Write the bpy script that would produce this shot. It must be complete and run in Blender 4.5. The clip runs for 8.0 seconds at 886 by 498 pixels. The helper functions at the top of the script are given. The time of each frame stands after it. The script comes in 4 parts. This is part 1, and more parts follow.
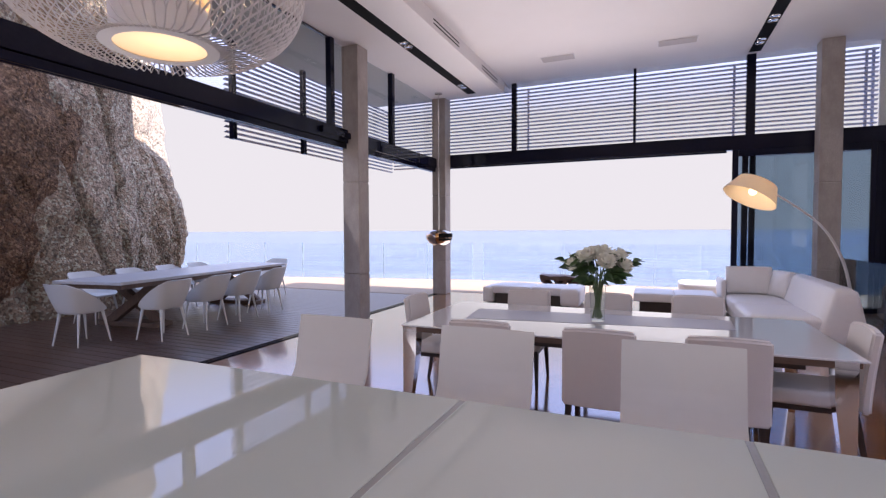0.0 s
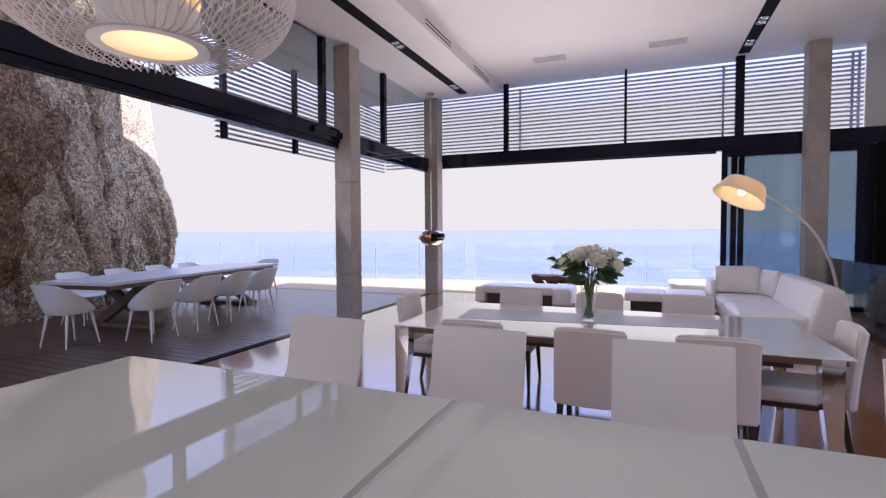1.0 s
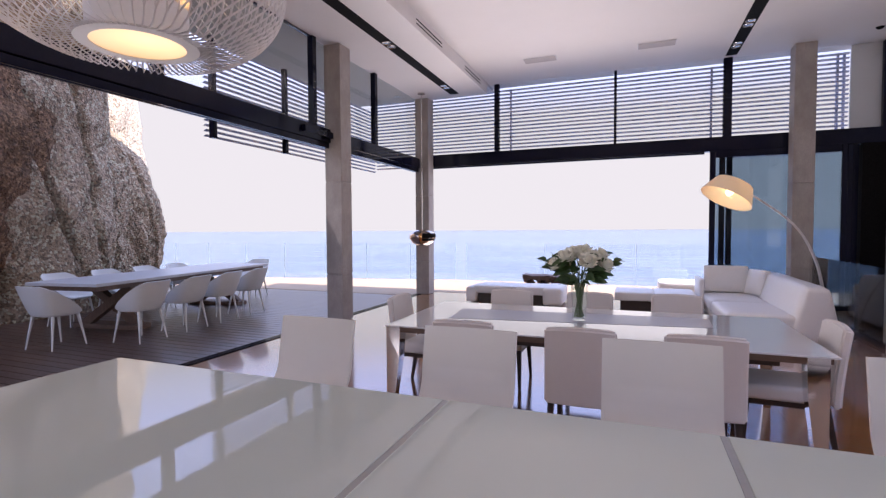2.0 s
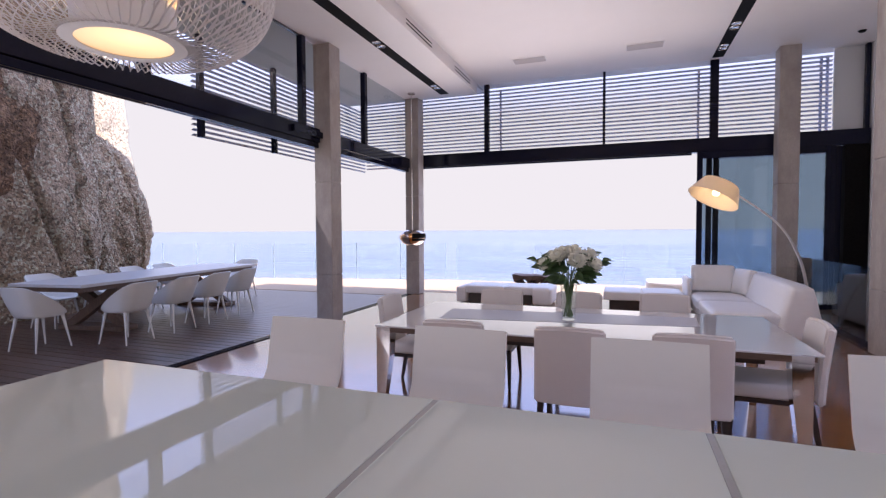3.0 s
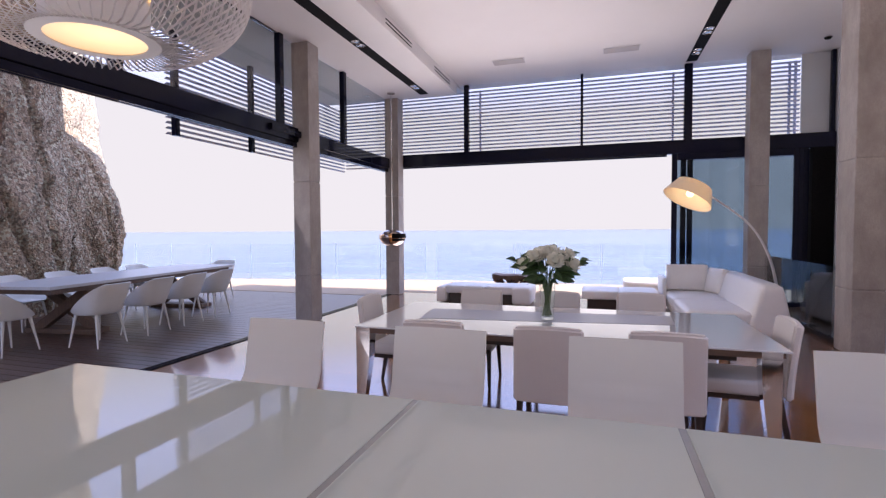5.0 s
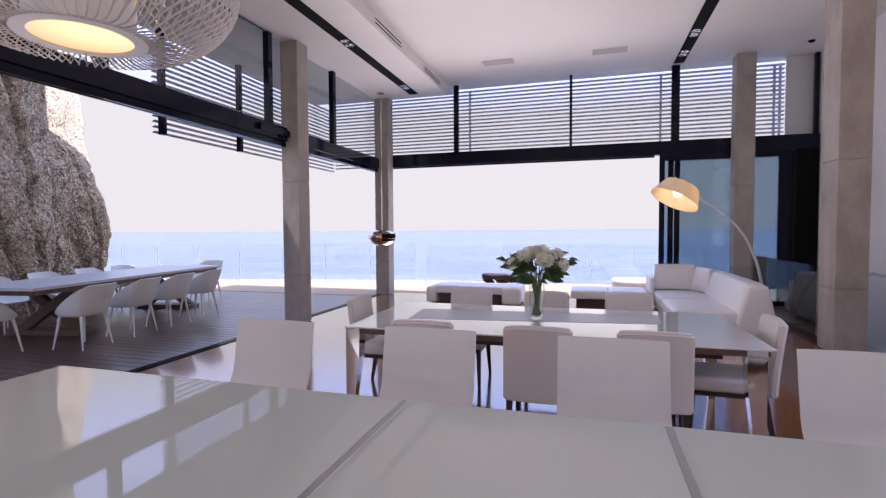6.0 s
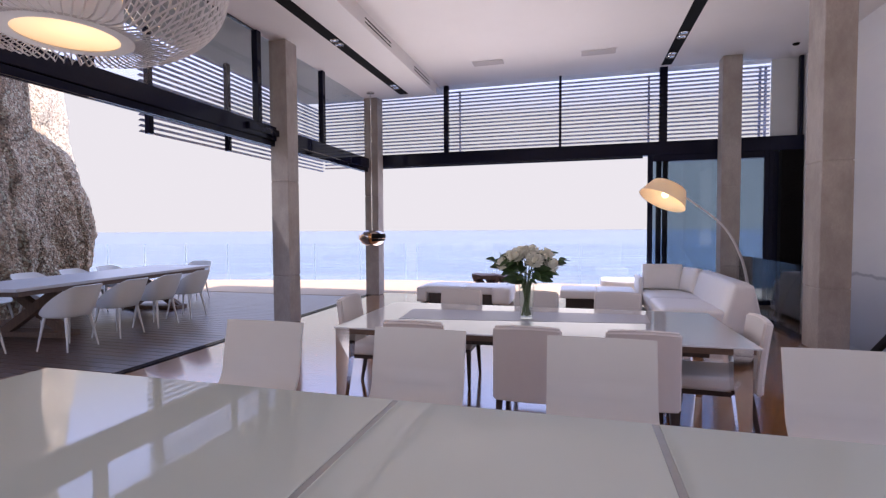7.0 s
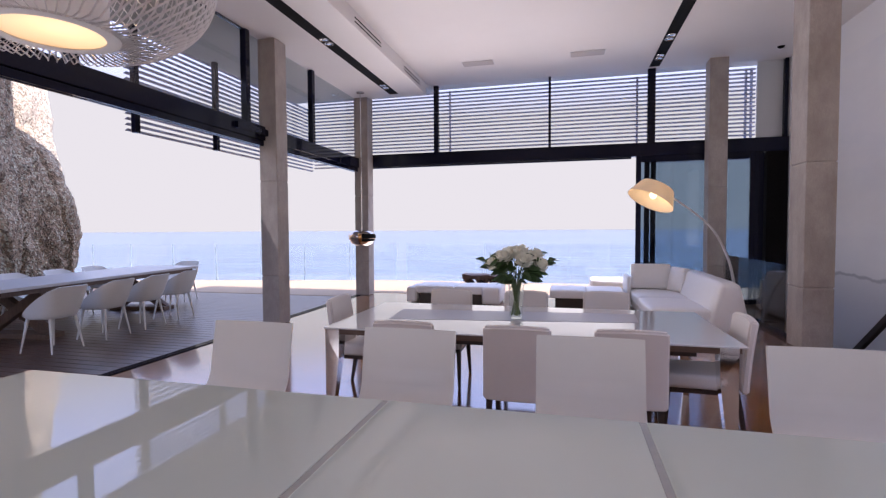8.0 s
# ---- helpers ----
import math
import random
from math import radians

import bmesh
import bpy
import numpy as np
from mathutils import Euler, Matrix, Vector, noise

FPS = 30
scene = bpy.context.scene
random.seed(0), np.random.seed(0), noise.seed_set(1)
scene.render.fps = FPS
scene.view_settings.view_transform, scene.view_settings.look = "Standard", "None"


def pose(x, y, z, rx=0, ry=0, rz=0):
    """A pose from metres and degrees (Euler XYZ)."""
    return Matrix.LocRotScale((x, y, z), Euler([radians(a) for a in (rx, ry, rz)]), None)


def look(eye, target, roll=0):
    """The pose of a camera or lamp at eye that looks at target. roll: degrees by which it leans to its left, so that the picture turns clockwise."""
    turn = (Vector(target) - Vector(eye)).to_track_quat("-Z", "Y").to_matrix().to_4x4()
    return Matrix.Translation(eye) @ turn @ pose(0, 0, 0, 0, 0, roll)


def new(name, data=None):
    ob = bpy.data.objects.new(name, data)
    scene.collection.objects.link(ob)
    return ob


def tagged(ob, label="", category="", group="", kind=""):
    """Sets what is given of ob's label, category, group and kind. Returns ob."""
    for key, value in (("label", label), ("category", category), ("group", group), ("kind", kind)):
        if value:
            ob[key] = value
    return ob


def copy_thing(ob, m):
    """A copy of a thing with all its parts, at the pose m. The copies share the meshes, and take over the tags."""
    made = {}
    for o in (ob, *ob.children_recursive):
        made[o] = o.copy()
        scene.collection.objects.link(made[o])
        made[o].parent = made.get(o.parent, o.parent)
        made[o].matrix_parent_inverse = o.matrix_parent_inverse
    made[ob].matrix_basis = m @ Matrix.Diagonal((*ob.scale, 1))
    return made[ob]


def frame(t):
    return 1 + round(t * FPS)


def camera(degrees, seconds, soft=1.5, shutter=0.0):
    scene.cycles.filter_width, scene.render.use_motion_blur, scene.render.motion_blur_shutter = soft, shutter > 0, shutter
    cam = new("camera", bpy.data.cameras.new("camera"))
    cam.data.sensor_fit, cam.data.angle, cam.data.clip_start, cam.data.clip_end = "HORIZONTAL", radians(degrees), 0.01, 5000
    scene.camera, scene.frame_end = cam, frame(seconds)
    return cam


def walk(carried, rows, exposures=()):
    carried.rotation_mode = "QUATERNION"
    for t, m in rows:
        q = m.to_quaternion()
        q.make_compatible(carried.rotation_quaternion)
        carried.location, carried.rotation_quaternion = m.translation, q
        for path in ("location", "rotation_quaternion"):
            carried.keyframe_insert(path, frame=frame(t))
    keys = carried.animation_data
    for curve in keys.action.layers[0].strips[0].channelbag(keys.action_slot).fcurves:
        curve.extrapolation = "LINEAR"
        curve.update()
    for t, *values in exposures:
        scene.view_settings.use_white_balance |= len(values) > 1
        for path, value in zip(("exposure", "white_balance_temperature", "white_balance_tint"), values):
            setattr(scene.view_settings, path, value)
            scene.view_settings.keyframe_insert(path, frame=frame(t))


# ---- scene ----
# camera: seconds, x, y, z, pitch, roll, yaw
cam = camera(84.31, 8.0, 1.3)
PATH = [
    (0, 0.0069, -0.0135, 1.5022, -2.248, -0.268, 23.205),
    (0.5, 0.0078, -0.0152, 1.5028, -2.251, -0.282, 22.773),
    (1, 0.0087, -0.0168, 1.5032, -2.254, -0.293, 22.295),
    (1.5, 0.0095, -0.0185, 1.5038, -2.257, -0.305, 21.782),
    (2.25, 0.0108, -0.0210, 1.5046, -2.262, -0.318, 20.962),
    (3, 0.0122, -0.0236, 1.5053, -2.266, -0.329, 20.103),
    (3.5, 0.0130, -0.0252, 1.5059, -2.269, -0.334, 19.518),
    (4, 0.0139, -0.0269, 1.5064, -2.272, -0.338, 18.930),
    (4.5, 0.0148, -0.0286, 1.5069, -2.274, -0.340, 18.340),
    (5.25, 0.0161, -0.0311, 1.5077, -2.277, -0.342, 17.459),
    (6, 0.0174, -0.0336, 1.5085, -2.281, -0.340, 16.587),
    (6.5, 0.0183, -0.0353, 1.5090, -2.283, -0.338, 16.009),
    (7, 0.0192, -0.0370, 1.5095, -2.286, -0.333, 15.434),
    (7.5, 0.0200, -0.0387, 1.5101, -2.287, -0.327, 14.860),
    (8, 0.0209, -0.0403, 1.5105, -2.290, -0.321, 14.280),
]
walk(cam, [(t, pose(x, y, z, 90 + p, 0, w) @ pose(0, 0, 0, 0, 0, r)) for t, x, y, z, p, r, w in PATH], [(0.0, 2.21, 6410, 23), (4.0, 2.27, 6420, 23), (6.0, 2.23, 6400, 23), (8.0, 2.17, 6370, 23)])

# ---- world, sun, exposure ----
world = bpy.data.worlds.new("sky")
scene.world = world
world.use_nodes = True
wn = world.node_tree.nodes
sky = wn.new("ShaderNodeTexSky")
sky.sky_type = "NISHITA"
sky.sun_disc = False
SUN_TO = Vector((0.50, 0.03, 0.85)).normalized()
sky.sun_elevation = math.asin(SUN_TO.z)
sky.sun_rotation = math.atan2(SUN_TO.x, SUN_TO.y)
sky.dust_density = 1.0
sky.air_density = 1.0
wn["Background"].inputs["Strength"].default_value = 0.15
world.node_tree.links.new(sky.outputs["Color"], wn["Background"].inputs["Color"])
sun_data = bpy.data.lights.new("sun", "SUN")
sun_data.energy = 1.9
sun_data.angle = radians(0.5)
sun_data.color = (1.0, 0.95, 0.88)
sun = new("sun", sun_data)
sun.matrix_world = look(SUN_TO * 50, (0, 0, 0))


def fill_light(name, m, w, h, energy, color):
    """An added area lamp that brightens the room in place of the sky's light."""
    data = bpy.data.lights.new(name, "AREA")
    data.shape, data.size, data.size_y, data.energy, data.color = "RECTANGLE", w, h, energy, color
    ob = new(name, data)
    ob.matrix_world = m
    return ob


# added fill lamp behind the eye, in an invented opening of the back wall
fill_light("fill_light", look((-1.6, -4.2, 2.5), (-1.6, 5, 3.2)), 3.5, 3.0, 7.5, (1.0, 0.97, 0.98))
# added fill lamp at an invented side opening, brightens the sofa
fill_light("east_fill_light", look((4.2, 1.6, 2.2), (-0.5, 6.8, 1.4)), 5.0, 2.4, 0.7, (0.97, 0.97, 1.0))
# added lamps in the open front and side, tilted up for sky and terrace bounce
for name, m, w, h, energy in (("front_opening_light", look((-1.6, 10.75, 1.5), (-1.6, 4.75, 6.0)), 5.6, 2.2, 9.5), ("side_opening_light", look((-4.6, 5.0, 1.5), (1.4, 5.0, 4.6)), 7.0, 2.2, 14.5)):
    ob = fill_light(name, m, w, h, energy, (1.0, 0.96, 0.94))
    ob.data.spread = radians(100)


def point_light(name, at, energy, size, color):
    data = bpy.data.lights.new(name, "POINT")
    data.energy, data.shadow_soft_size, data.color = energy, size, color
    ob = new(name, data)
    ob.location = at
    return ob


point_light("pendant_bulb", (-1.83, 1.388, 2.51), 1.2, 0.06, (1.0, 0.66, 0.30))
point_light("arc_lamp_bulb", (1.25, 7.6, 2.0), 2.3, 0.04, (1.0, 0.74, 0.42))


# ---- mesh helpers ----
def part(name, bm, material, parent=None, label="", smooth=False):
    """One bmesh as one mesh object, under a thing or a part."""
    bmesh.ops.recalc_face_normals(bm, faces=bm.faces)
    if smooth and len(bm.faces) < 20000:
        for e in bm.edges:
            if len(e.link_faces) == 2 and e.calc_face_angle(0) > 1.1:
                e.smooth = False
    me = bpy.data.meshes.new(name)
    bm.to_mesh(me)
    bm.free()
    if material:
        me.materials.append(material)
    if smooth:
        for p in me.polygons:
            p.use_smooth = True
    ob = new(name, me)
    if parent:
        ob.parent = parent
    if label:
        tagged(ob, label)
    return ob


def box(x0, y0, z0, x1, y1, z1, bevel=0.0, seg=2, bm=None):
    bm = bm or bmesh.new()
    made = bmesh.ops.create_cube(bm, size=1)["verts"]
    for v in made:
        v.co = Vector((x0 + (v.co.x + 0.5) * (x1 - x0), y0 + (v.co.y + 0.5) * (y1 - y0), z0 + (v.co.z + 0.5) * (z1 - z0)))
    if bevel:
        edges = list({e for v in made for e in v.link_edges})
        bmesh.ops.bevel(bm, geom=edges, offset=bevel, segments=seg, affect="EDGES", profile=0.6)
    return bm


def moved(bm, m, verts=None):
    bmesh.ops.transform(bm, matrix=m, verts=verts or bm.verts)
    return bm


def tube(points, radii, sides=12, bm=None, cap=True, squash=None):
    """A round bar along points; squash: (a, b) scales of the section."""
    bm = bm or bmesh.new()
    pts = [Vector(p) for p in points]
    if not hasattr(radii, "__len__"):
        radii = [radii] * len(pts)
    rings = []
    side = None
    for i, p in enumerate(pts):
        d = (pts[min(i + 1, len(pts) - 1)] - pts[max(i - 1, 0)]).normalized()
        if side is None:
            side = d.orthogonal().normalized() if abs(d.z) < 0.9 else Vector((1, 0, 0))
        side = (side - d * side.dot(d)).normalized()
        up = d.cross(side)
        a, b = squash or (1, 1)
        rings.append([bm.verts.new(p + (side * math.cos(2 * math.pi * k / sides) * a + up * math.sin(2 * math.pi * k / sides) * b) * radii[i]) for k in range(sides)])
    for r0, r1 in zip(rings, rings[1:]):
        for k in range(sides):
            bm.faces.new((r0[k], r0[(k + 1) % sides], r1[(k + 1) % sides], r1[k]))
    if cap:
        bm.faces.new(rings[0])
        bm.faces.new(rings[-1])
    return bm


def bar(a, b, w, d, bm=None, bevel=0.0, w2=None, d2=None):
    """A straight square bar from a to b, w wide across and d deep, w2 and d2 at its end."""
    bm = bm or bmesh.new()
    a, b = Vector(a), Vector(b)
    axis = (b - a).normalized()
    side = Vector((1, 0, 0)) if abs(axis.x) < 0.8 else Vector((0, 1, 0))
    side = (side - axis * side.dot(axis)).normalized()
    up = axis.cross(side)
    vs = []
    for p, ww, dd in ((a, w, d), (b, w2 or w, d2 or d)):
        vs.append([bm.verts.new(p + side * sx * ww / 2 + up * sy * dd / 2) for sx, sy in ((-1, -1), (1, -1), (1, 1), (-1, 1))])
    fs = [bm.faces.new(vs[0]), bm.faces.new(vs[1])]
    for k in range(4):
        fs.append(bm.faces.new((vs[0][k], vs[0][(k + 1) % 4], vs[1][(k + 1) % 4], vs[1][k])))
    if bevel:
        bmesh.ops.bevel(bm, geom=list({e for f in fs for e in f.edges}), offset=bevel, segments=2, affect="EDGES")
    return bm


def lathe(profile, sides=32, bm=None, center=(0, 0, 0)):
    """A turned shape from (radius, z) pairs, open at its ends unless they reach the axis."""
    bm = bm or bmesh.new()
    c = Vector(center)
    rings = []
    for r, z in profile:
        if r < 1e-5:
            rings.append([bm.verts.new(c + Vector((0, 0, z)))])
        else:
            rings.append([bm.verts.new(c + Vector((r * math.cos(2 * math.pi * k / sides), r * math.sin(2 * math.pi * k / sides), z))) for k in range(sides)])
    for r0, r1 in zip(rings, rings[1:]):
        for k in range(sides):
            q = [r0[k % len(r0)], r0[(k + 1) % len(r0)], r1[(k + 1) % len(r1)], r1[k % len(r1)]]
            q = list(dict.fromkeys(q))
            if len(q) > 2:
                bm.faces.new(q)
    return bm


def sheet(nu, nv, at, thick=0.0, bm=None):
    """A surface at(u, v), u and v from 0 to 1, given a thickness."""
    bm = bm or bmesh.new()
    vs = [[bm.verts.new(at(i / nu, j / nv)) for j in range(nv + 1)] for i in range(nu + 1)]
    fs = [bm.faces.new((vs[i][j], vs[i + 1][j], vs[i + 1][j + 1], vs[i][j + 1])) for i in range(nu) for j in range(nv)]
    if thick:
        bm.normal_update()
        bmesh.ops.solidify(bm, geom=fs, thickness=thick)
    return bm


def empty(name, m=None):
    ob = new(name)
    ob.empty_display_size = 0.1
    if m is not None:
        ob.matrix_world = m
    return ob


# ---- materials ----
def material(name, color, rough=0.5, metal=0.0, spec=0.5, grain=None, stains=None, bump=None, stretch=(1, 1, 1), transmission=0.0, ior=1.5, coat=0.0, random_value=0.0):
    """Principled surface. grain, stains: (size per metre, second colour, amount); bump: (size, strength)."""
    m = bpy.data.materials.new(name)
    m.use_nodes = True
    nt = m.node_tree
    n, links = nt.nodes, nt.links
    b = n["Principled BSDF"]
    b.inputs["Base Color"].default_value = (*color, 1)
    b.inputs["Roughness"].default_value = rough
    b.inputs["Metallic"].default_value = metal
    b.inputs["IOR"].default_value = ior
    b.inputs["Specular IOR Level"].default_value = spec
    b.inputs["Transmission Weight"].default_value = transmission
    b.inputs["Coat Weight"].default_value = coat
    b.inputs["Coat Roughness"].default_value = 0.03
    co = n.new("ShaderNodeTexCoord")
    mp = n.new("ShaderNodeMapping")
    mp.inputs["Scale"].default_value = stretch
    links.new(co.outputs["Object"], mp.inputs["Vector"])
    last = None
    for spec_ in (stains, grain):
        if not spec_:
            continue
        size, second, amount = spec_
        tex = n.new("ShaderNodeTexNoise")
        tex.inputs["Scale"].default_value = size
        tex.inputs["Detail"].default_value = 8
        tex.inputs["Roughness"].default_value = 0.65
        links.new(mp.outputs["Vector"], tex.inputs["Vector"])
        ramp = n.new("ShaderNodeMapRange")
        ramp.inputs["From Min"].default_value = 0.35
        ramp.inputs["From Max"].default_value = 0.7
        ramp.inputs["To Max"].default_value = amount
        links.new(tex.outputs["Fac"], ramp.inputs["Value"])
        mix = n.new("ShaderNodeMix")
        mix.data_type = "RGBA"
        links.new(ramp.outputs["Result"], mix.inputs[0])
        mix.inputs[6].default_value = (*color, 1)
        if last:
            links.new(last, mix.inputs[6])
        mix.inputs[7].default_value = (*second, 1)
        last = mix.outputs[2]
    if random_value:
        info = n.new("ShaderNodeObjectInfo")
        hsv = n.new("ShaderNodeHueSaturation")
        mr = n.new("ShaderNodeMapRange")
        mr.inputs["To Min"].default_value = 1 - random_value
        mr.inputs["To Max"].default_value = 1 + random_value
        links.new(info.outputs["Random"], mr.inputs["Value"])
        links.new(mr.outputs["Result"], hsv.inputs["Value"])
        if last:
            links.new(last, hsv.inputs["Color"])
        else:
            hsv.inputs["Color"].default_value = (*color, 1)
        last = hsv.outputs["Color"]
    if last:
        links.new(last, b.inputs["Base Color"])
    if bump:
        tex = n.new("ShaderNodeTexNoise")
        tex.inputs["Scale"].default_value = bump[0]
        tex.inputs["Detail"].default_value = 6
        links.new(mp.outputs["Vector"], tex.inputs["Vector"])
        bp = n.new("ShaderNodeBump")
        bp.inputs["Strength"].default_value = bump[1]
        bp.inputs["Distance"].default_value = 0.01
        links.new(tex.outputs["Fac"], bp.inputs["Height"])
        links.new(bp.outputs["Normal"], b.inputs["Normal"])
    return m


def glass(name, tint=(1, 1, 1), body=0.0, body_color=(0.5, 0.6, 0.6), gloss=1.0):
    """Thin pane: clear, with Fresnel gloss, and with some body colour."""
    m = bpy.data.materials.new(name)
    m.use_nodes = True
    n, links = m.node_tree.nodes, m.node_tree.links
    n.remove(n["Principled BSDF"])
    clear = n.new("ShaderNodeBsdfTransparent")
    clear.inputs["Color"].default_value = (*tint, 1)
    shiny = n.new("ShaderNodeBsdfGlossy")
    shiny.inputs["Roughness"].default_value = 0.0
    face = n.new("ShaderNodeLayerWeight")
    face.inputs["Blend"].default_value = 0.5
    power = n.new("ShaderNodeMath")
    power.operation = "POWER"
    power.inputs[1].default_value = 4.0
    links.new(face.outputs["Facing"], power.inputs[0])
    mul = n.new("ShaderNodeMath")
    mul.operation = "MULTIPLY_ADD"
    mul.inputs[1].default_value = 0.9 * gloss
    mul.inputs[2].default_value = 0.03 * gloss
    links.new(power.outputs[0], mul.inputs[0])
    mix = n.new("ShaderNodeMixShader")
    links.new(mul.outputs[0], mix.inputs[0])
    if body:
        dif = n.new("ShaderNodeBsdfDiffuse")
        dif.inputs["Color"].default_value = (*body_color, 1)
        mix2 = n.new("ShaderNodeMixShader")
        mix2.inputs[0].default_value = body
        links.new(clear.outputs[0], mix2.inputs[1])
        links.new(dif.outputs[0], mix2.inputs[2])
        links.new(mix2.outputs[0], mix.inputs[1])
    else:
        links.new(clear.outputs[0], mix.inputs[1])
    links.new(shiny.outputs[0], mix.inputs[2])
    links.new(mix.outputs[0], n["Material Output"].inputs["Surface"])
    return m


CONCRETE = material("concrete", (0.47, 0.43, 0.40), 0.8, grain=(45, (0.33, 0.30, 0.28), 0.6), stains=(3.5, (0.28, 0.245, 0.22), 0.95), bump=(70, 0.35), stretch=(1, 1, 0.55))
PLASTER = material("ceiling_plaster", (0.80, 0.775, 0.755), 0.7, stains=(0.7, (0.75, 0.725, 0.70), 0.6), bump=(150, 0.05))
WALL_PAINT = material("wall_paint", (0.80, 0.80, 0.81), 0.6, stains=(0.6, (0.74, 0.74, 0.76), 0.5), bump=(120, 0.05))
DARK_METAL = material("dark_steel", (0.007, 0.008, 0.022), 0.08, 0.0, 0.2, grain=(30, (0.011, 0.012, 0.028), 0.6))
SLAT_METAL = material("louvre_metal", (0.38, 0.39, 0.49), 0.4, 0.0, 0.5, grain=(15, (0.44, 0.45, 0.55), 0.6))
BLACK = material("slot_black", (0.004, 0.0035, 0.004), 0.8, spec=0.12, grain=(40, (0.015, 0.014, 0.014), 0.5))
CHROME = material("polished_steel", (0.75, 0.74, 0.73), 0.08, 1.0, grain=(20, (0.65, 0.64, 0.63), 0.4))
FLOOR_WOOD = material("floor_oak", (0.31, 0.125, 0.038), 0.16, 0.0, 0.5, grain=(9, (0.17, 0.07, 0.025), 0.8), stains=(1.3, (0.34, 0.155, 0.058), 0.6), stretch=(0.6, 6, 1), random_value=0.16, coat=1.0)
FLOOR_WOOD.node_tree.nodes["Principled BSDF"].inputs["Coat IOR"].default_value = 1.6
FLOOR_WOOD.node_tree.nodes["Principled BSDF"].inputs["Coat Roughness"].default_value = 0.09
DECK_WOOD = material("deck_timber", (0.12, 0.055, 0.034), 0.30, 0.0, 0.95, grain=(10, (0.045, 0.026, 0.02), 0.9), stains=(1.0, (0.14, 0.082, 0.056), 0.7), bump=(60, 0.2), stretch=(0.5, 6, 1), random_value=0.2)
STONE = material("terrace_stone", (0.38, 0.28, 0.19), 0.8, grain=(70, (0.31, 0.23, 0.155), 0.5), stains=(1.2, (0.43, 0.325, 0.23), 0.7), bump=(80, 0.2))
GLASS = glass("window_glass", (0.97, 0.98, 0.98))
GLASS_TINT = glass("door_glass", (0.46, 0.54, 0.62))
GLASS_RAIL = glass("balustrade_glass", (0.975, 0.99, 0.99))
GLASS_EDGE = material("glass_edge", (0.42, 0.55, 0.62), 0.15, spec=0.6, grain=(30, (0.36, 0.48, 0.55), 0.5))
WHITE_GLASS = material("white_glass", (0.67, 0.75, 0.69), 0.03, 0.0, 0.5, stains=(0.8, (0.64, 0.72, 0.66), 0.5), ior=1.5, coat=0.0)
WHITE_PLASTIC = material("white_plastic", (0.78, 0.775, 0.75), 0.4, grain=(25, (0.75, 0.73, 0.72), 0.4), bump=(200, 0.03))
TABLE_GLASS = material("table_glass", (0.78, 0.79, 0.80), 0.03, 0.0, 0.5, stains=(0.8, (0.75, 0.76, 0.77), 0.5), ior=1.52, coat=0.5)
WHITE_LACQUER = material("white_lacquer", (0.79, 0.785, 0.735), 0.35, grain=(12, (0.76, 0.755, 0.705), 0.4))
LEATHER = material("cream_leather", (0.74, 0.695, 0.65), 0.5, grain=(25, (0.71, 0.66, 0.63), 0.5), stains=(4, (0.71, 0.66, 0.63), 0.4), bump=(160, 0.15))
SOFA = material("sofa_leather", (0.86, 0.855, 0.86), 0.42, grain=(14, (0.82, 0.815, 0.82), 0.5), bump=(60, 0.12))
DARK_WOOD = material("dark_wood", (0.045, 0.025, 0.018), 0.4, grain=(14, (0.025, 0.014, 0.010), 0.7), stretch=(5, 5, 0.7))
TABLE_WOOD = material("weathered_oak", (0.21, 0.135, 0.095), 0.6, grain=(12, (0.11, 0.068, 0.047), 0.8), stretch=(5, 5, 0.6), bump=(60, 0.15))


def glow(name, color, strength):
    m = bpy.data.materials.new(name)
    m.use_nodes = True
    b = m.node_tree.nodes["Principled BSDF"]
    b.inputs["Base Color"].default_value = (0.8, 0.7, 0.5, 1)
    b.inputs["Emission Color"].default_value = (*color, 1)
    b.inputs["Emission Strength"].default_value = strength
    return m


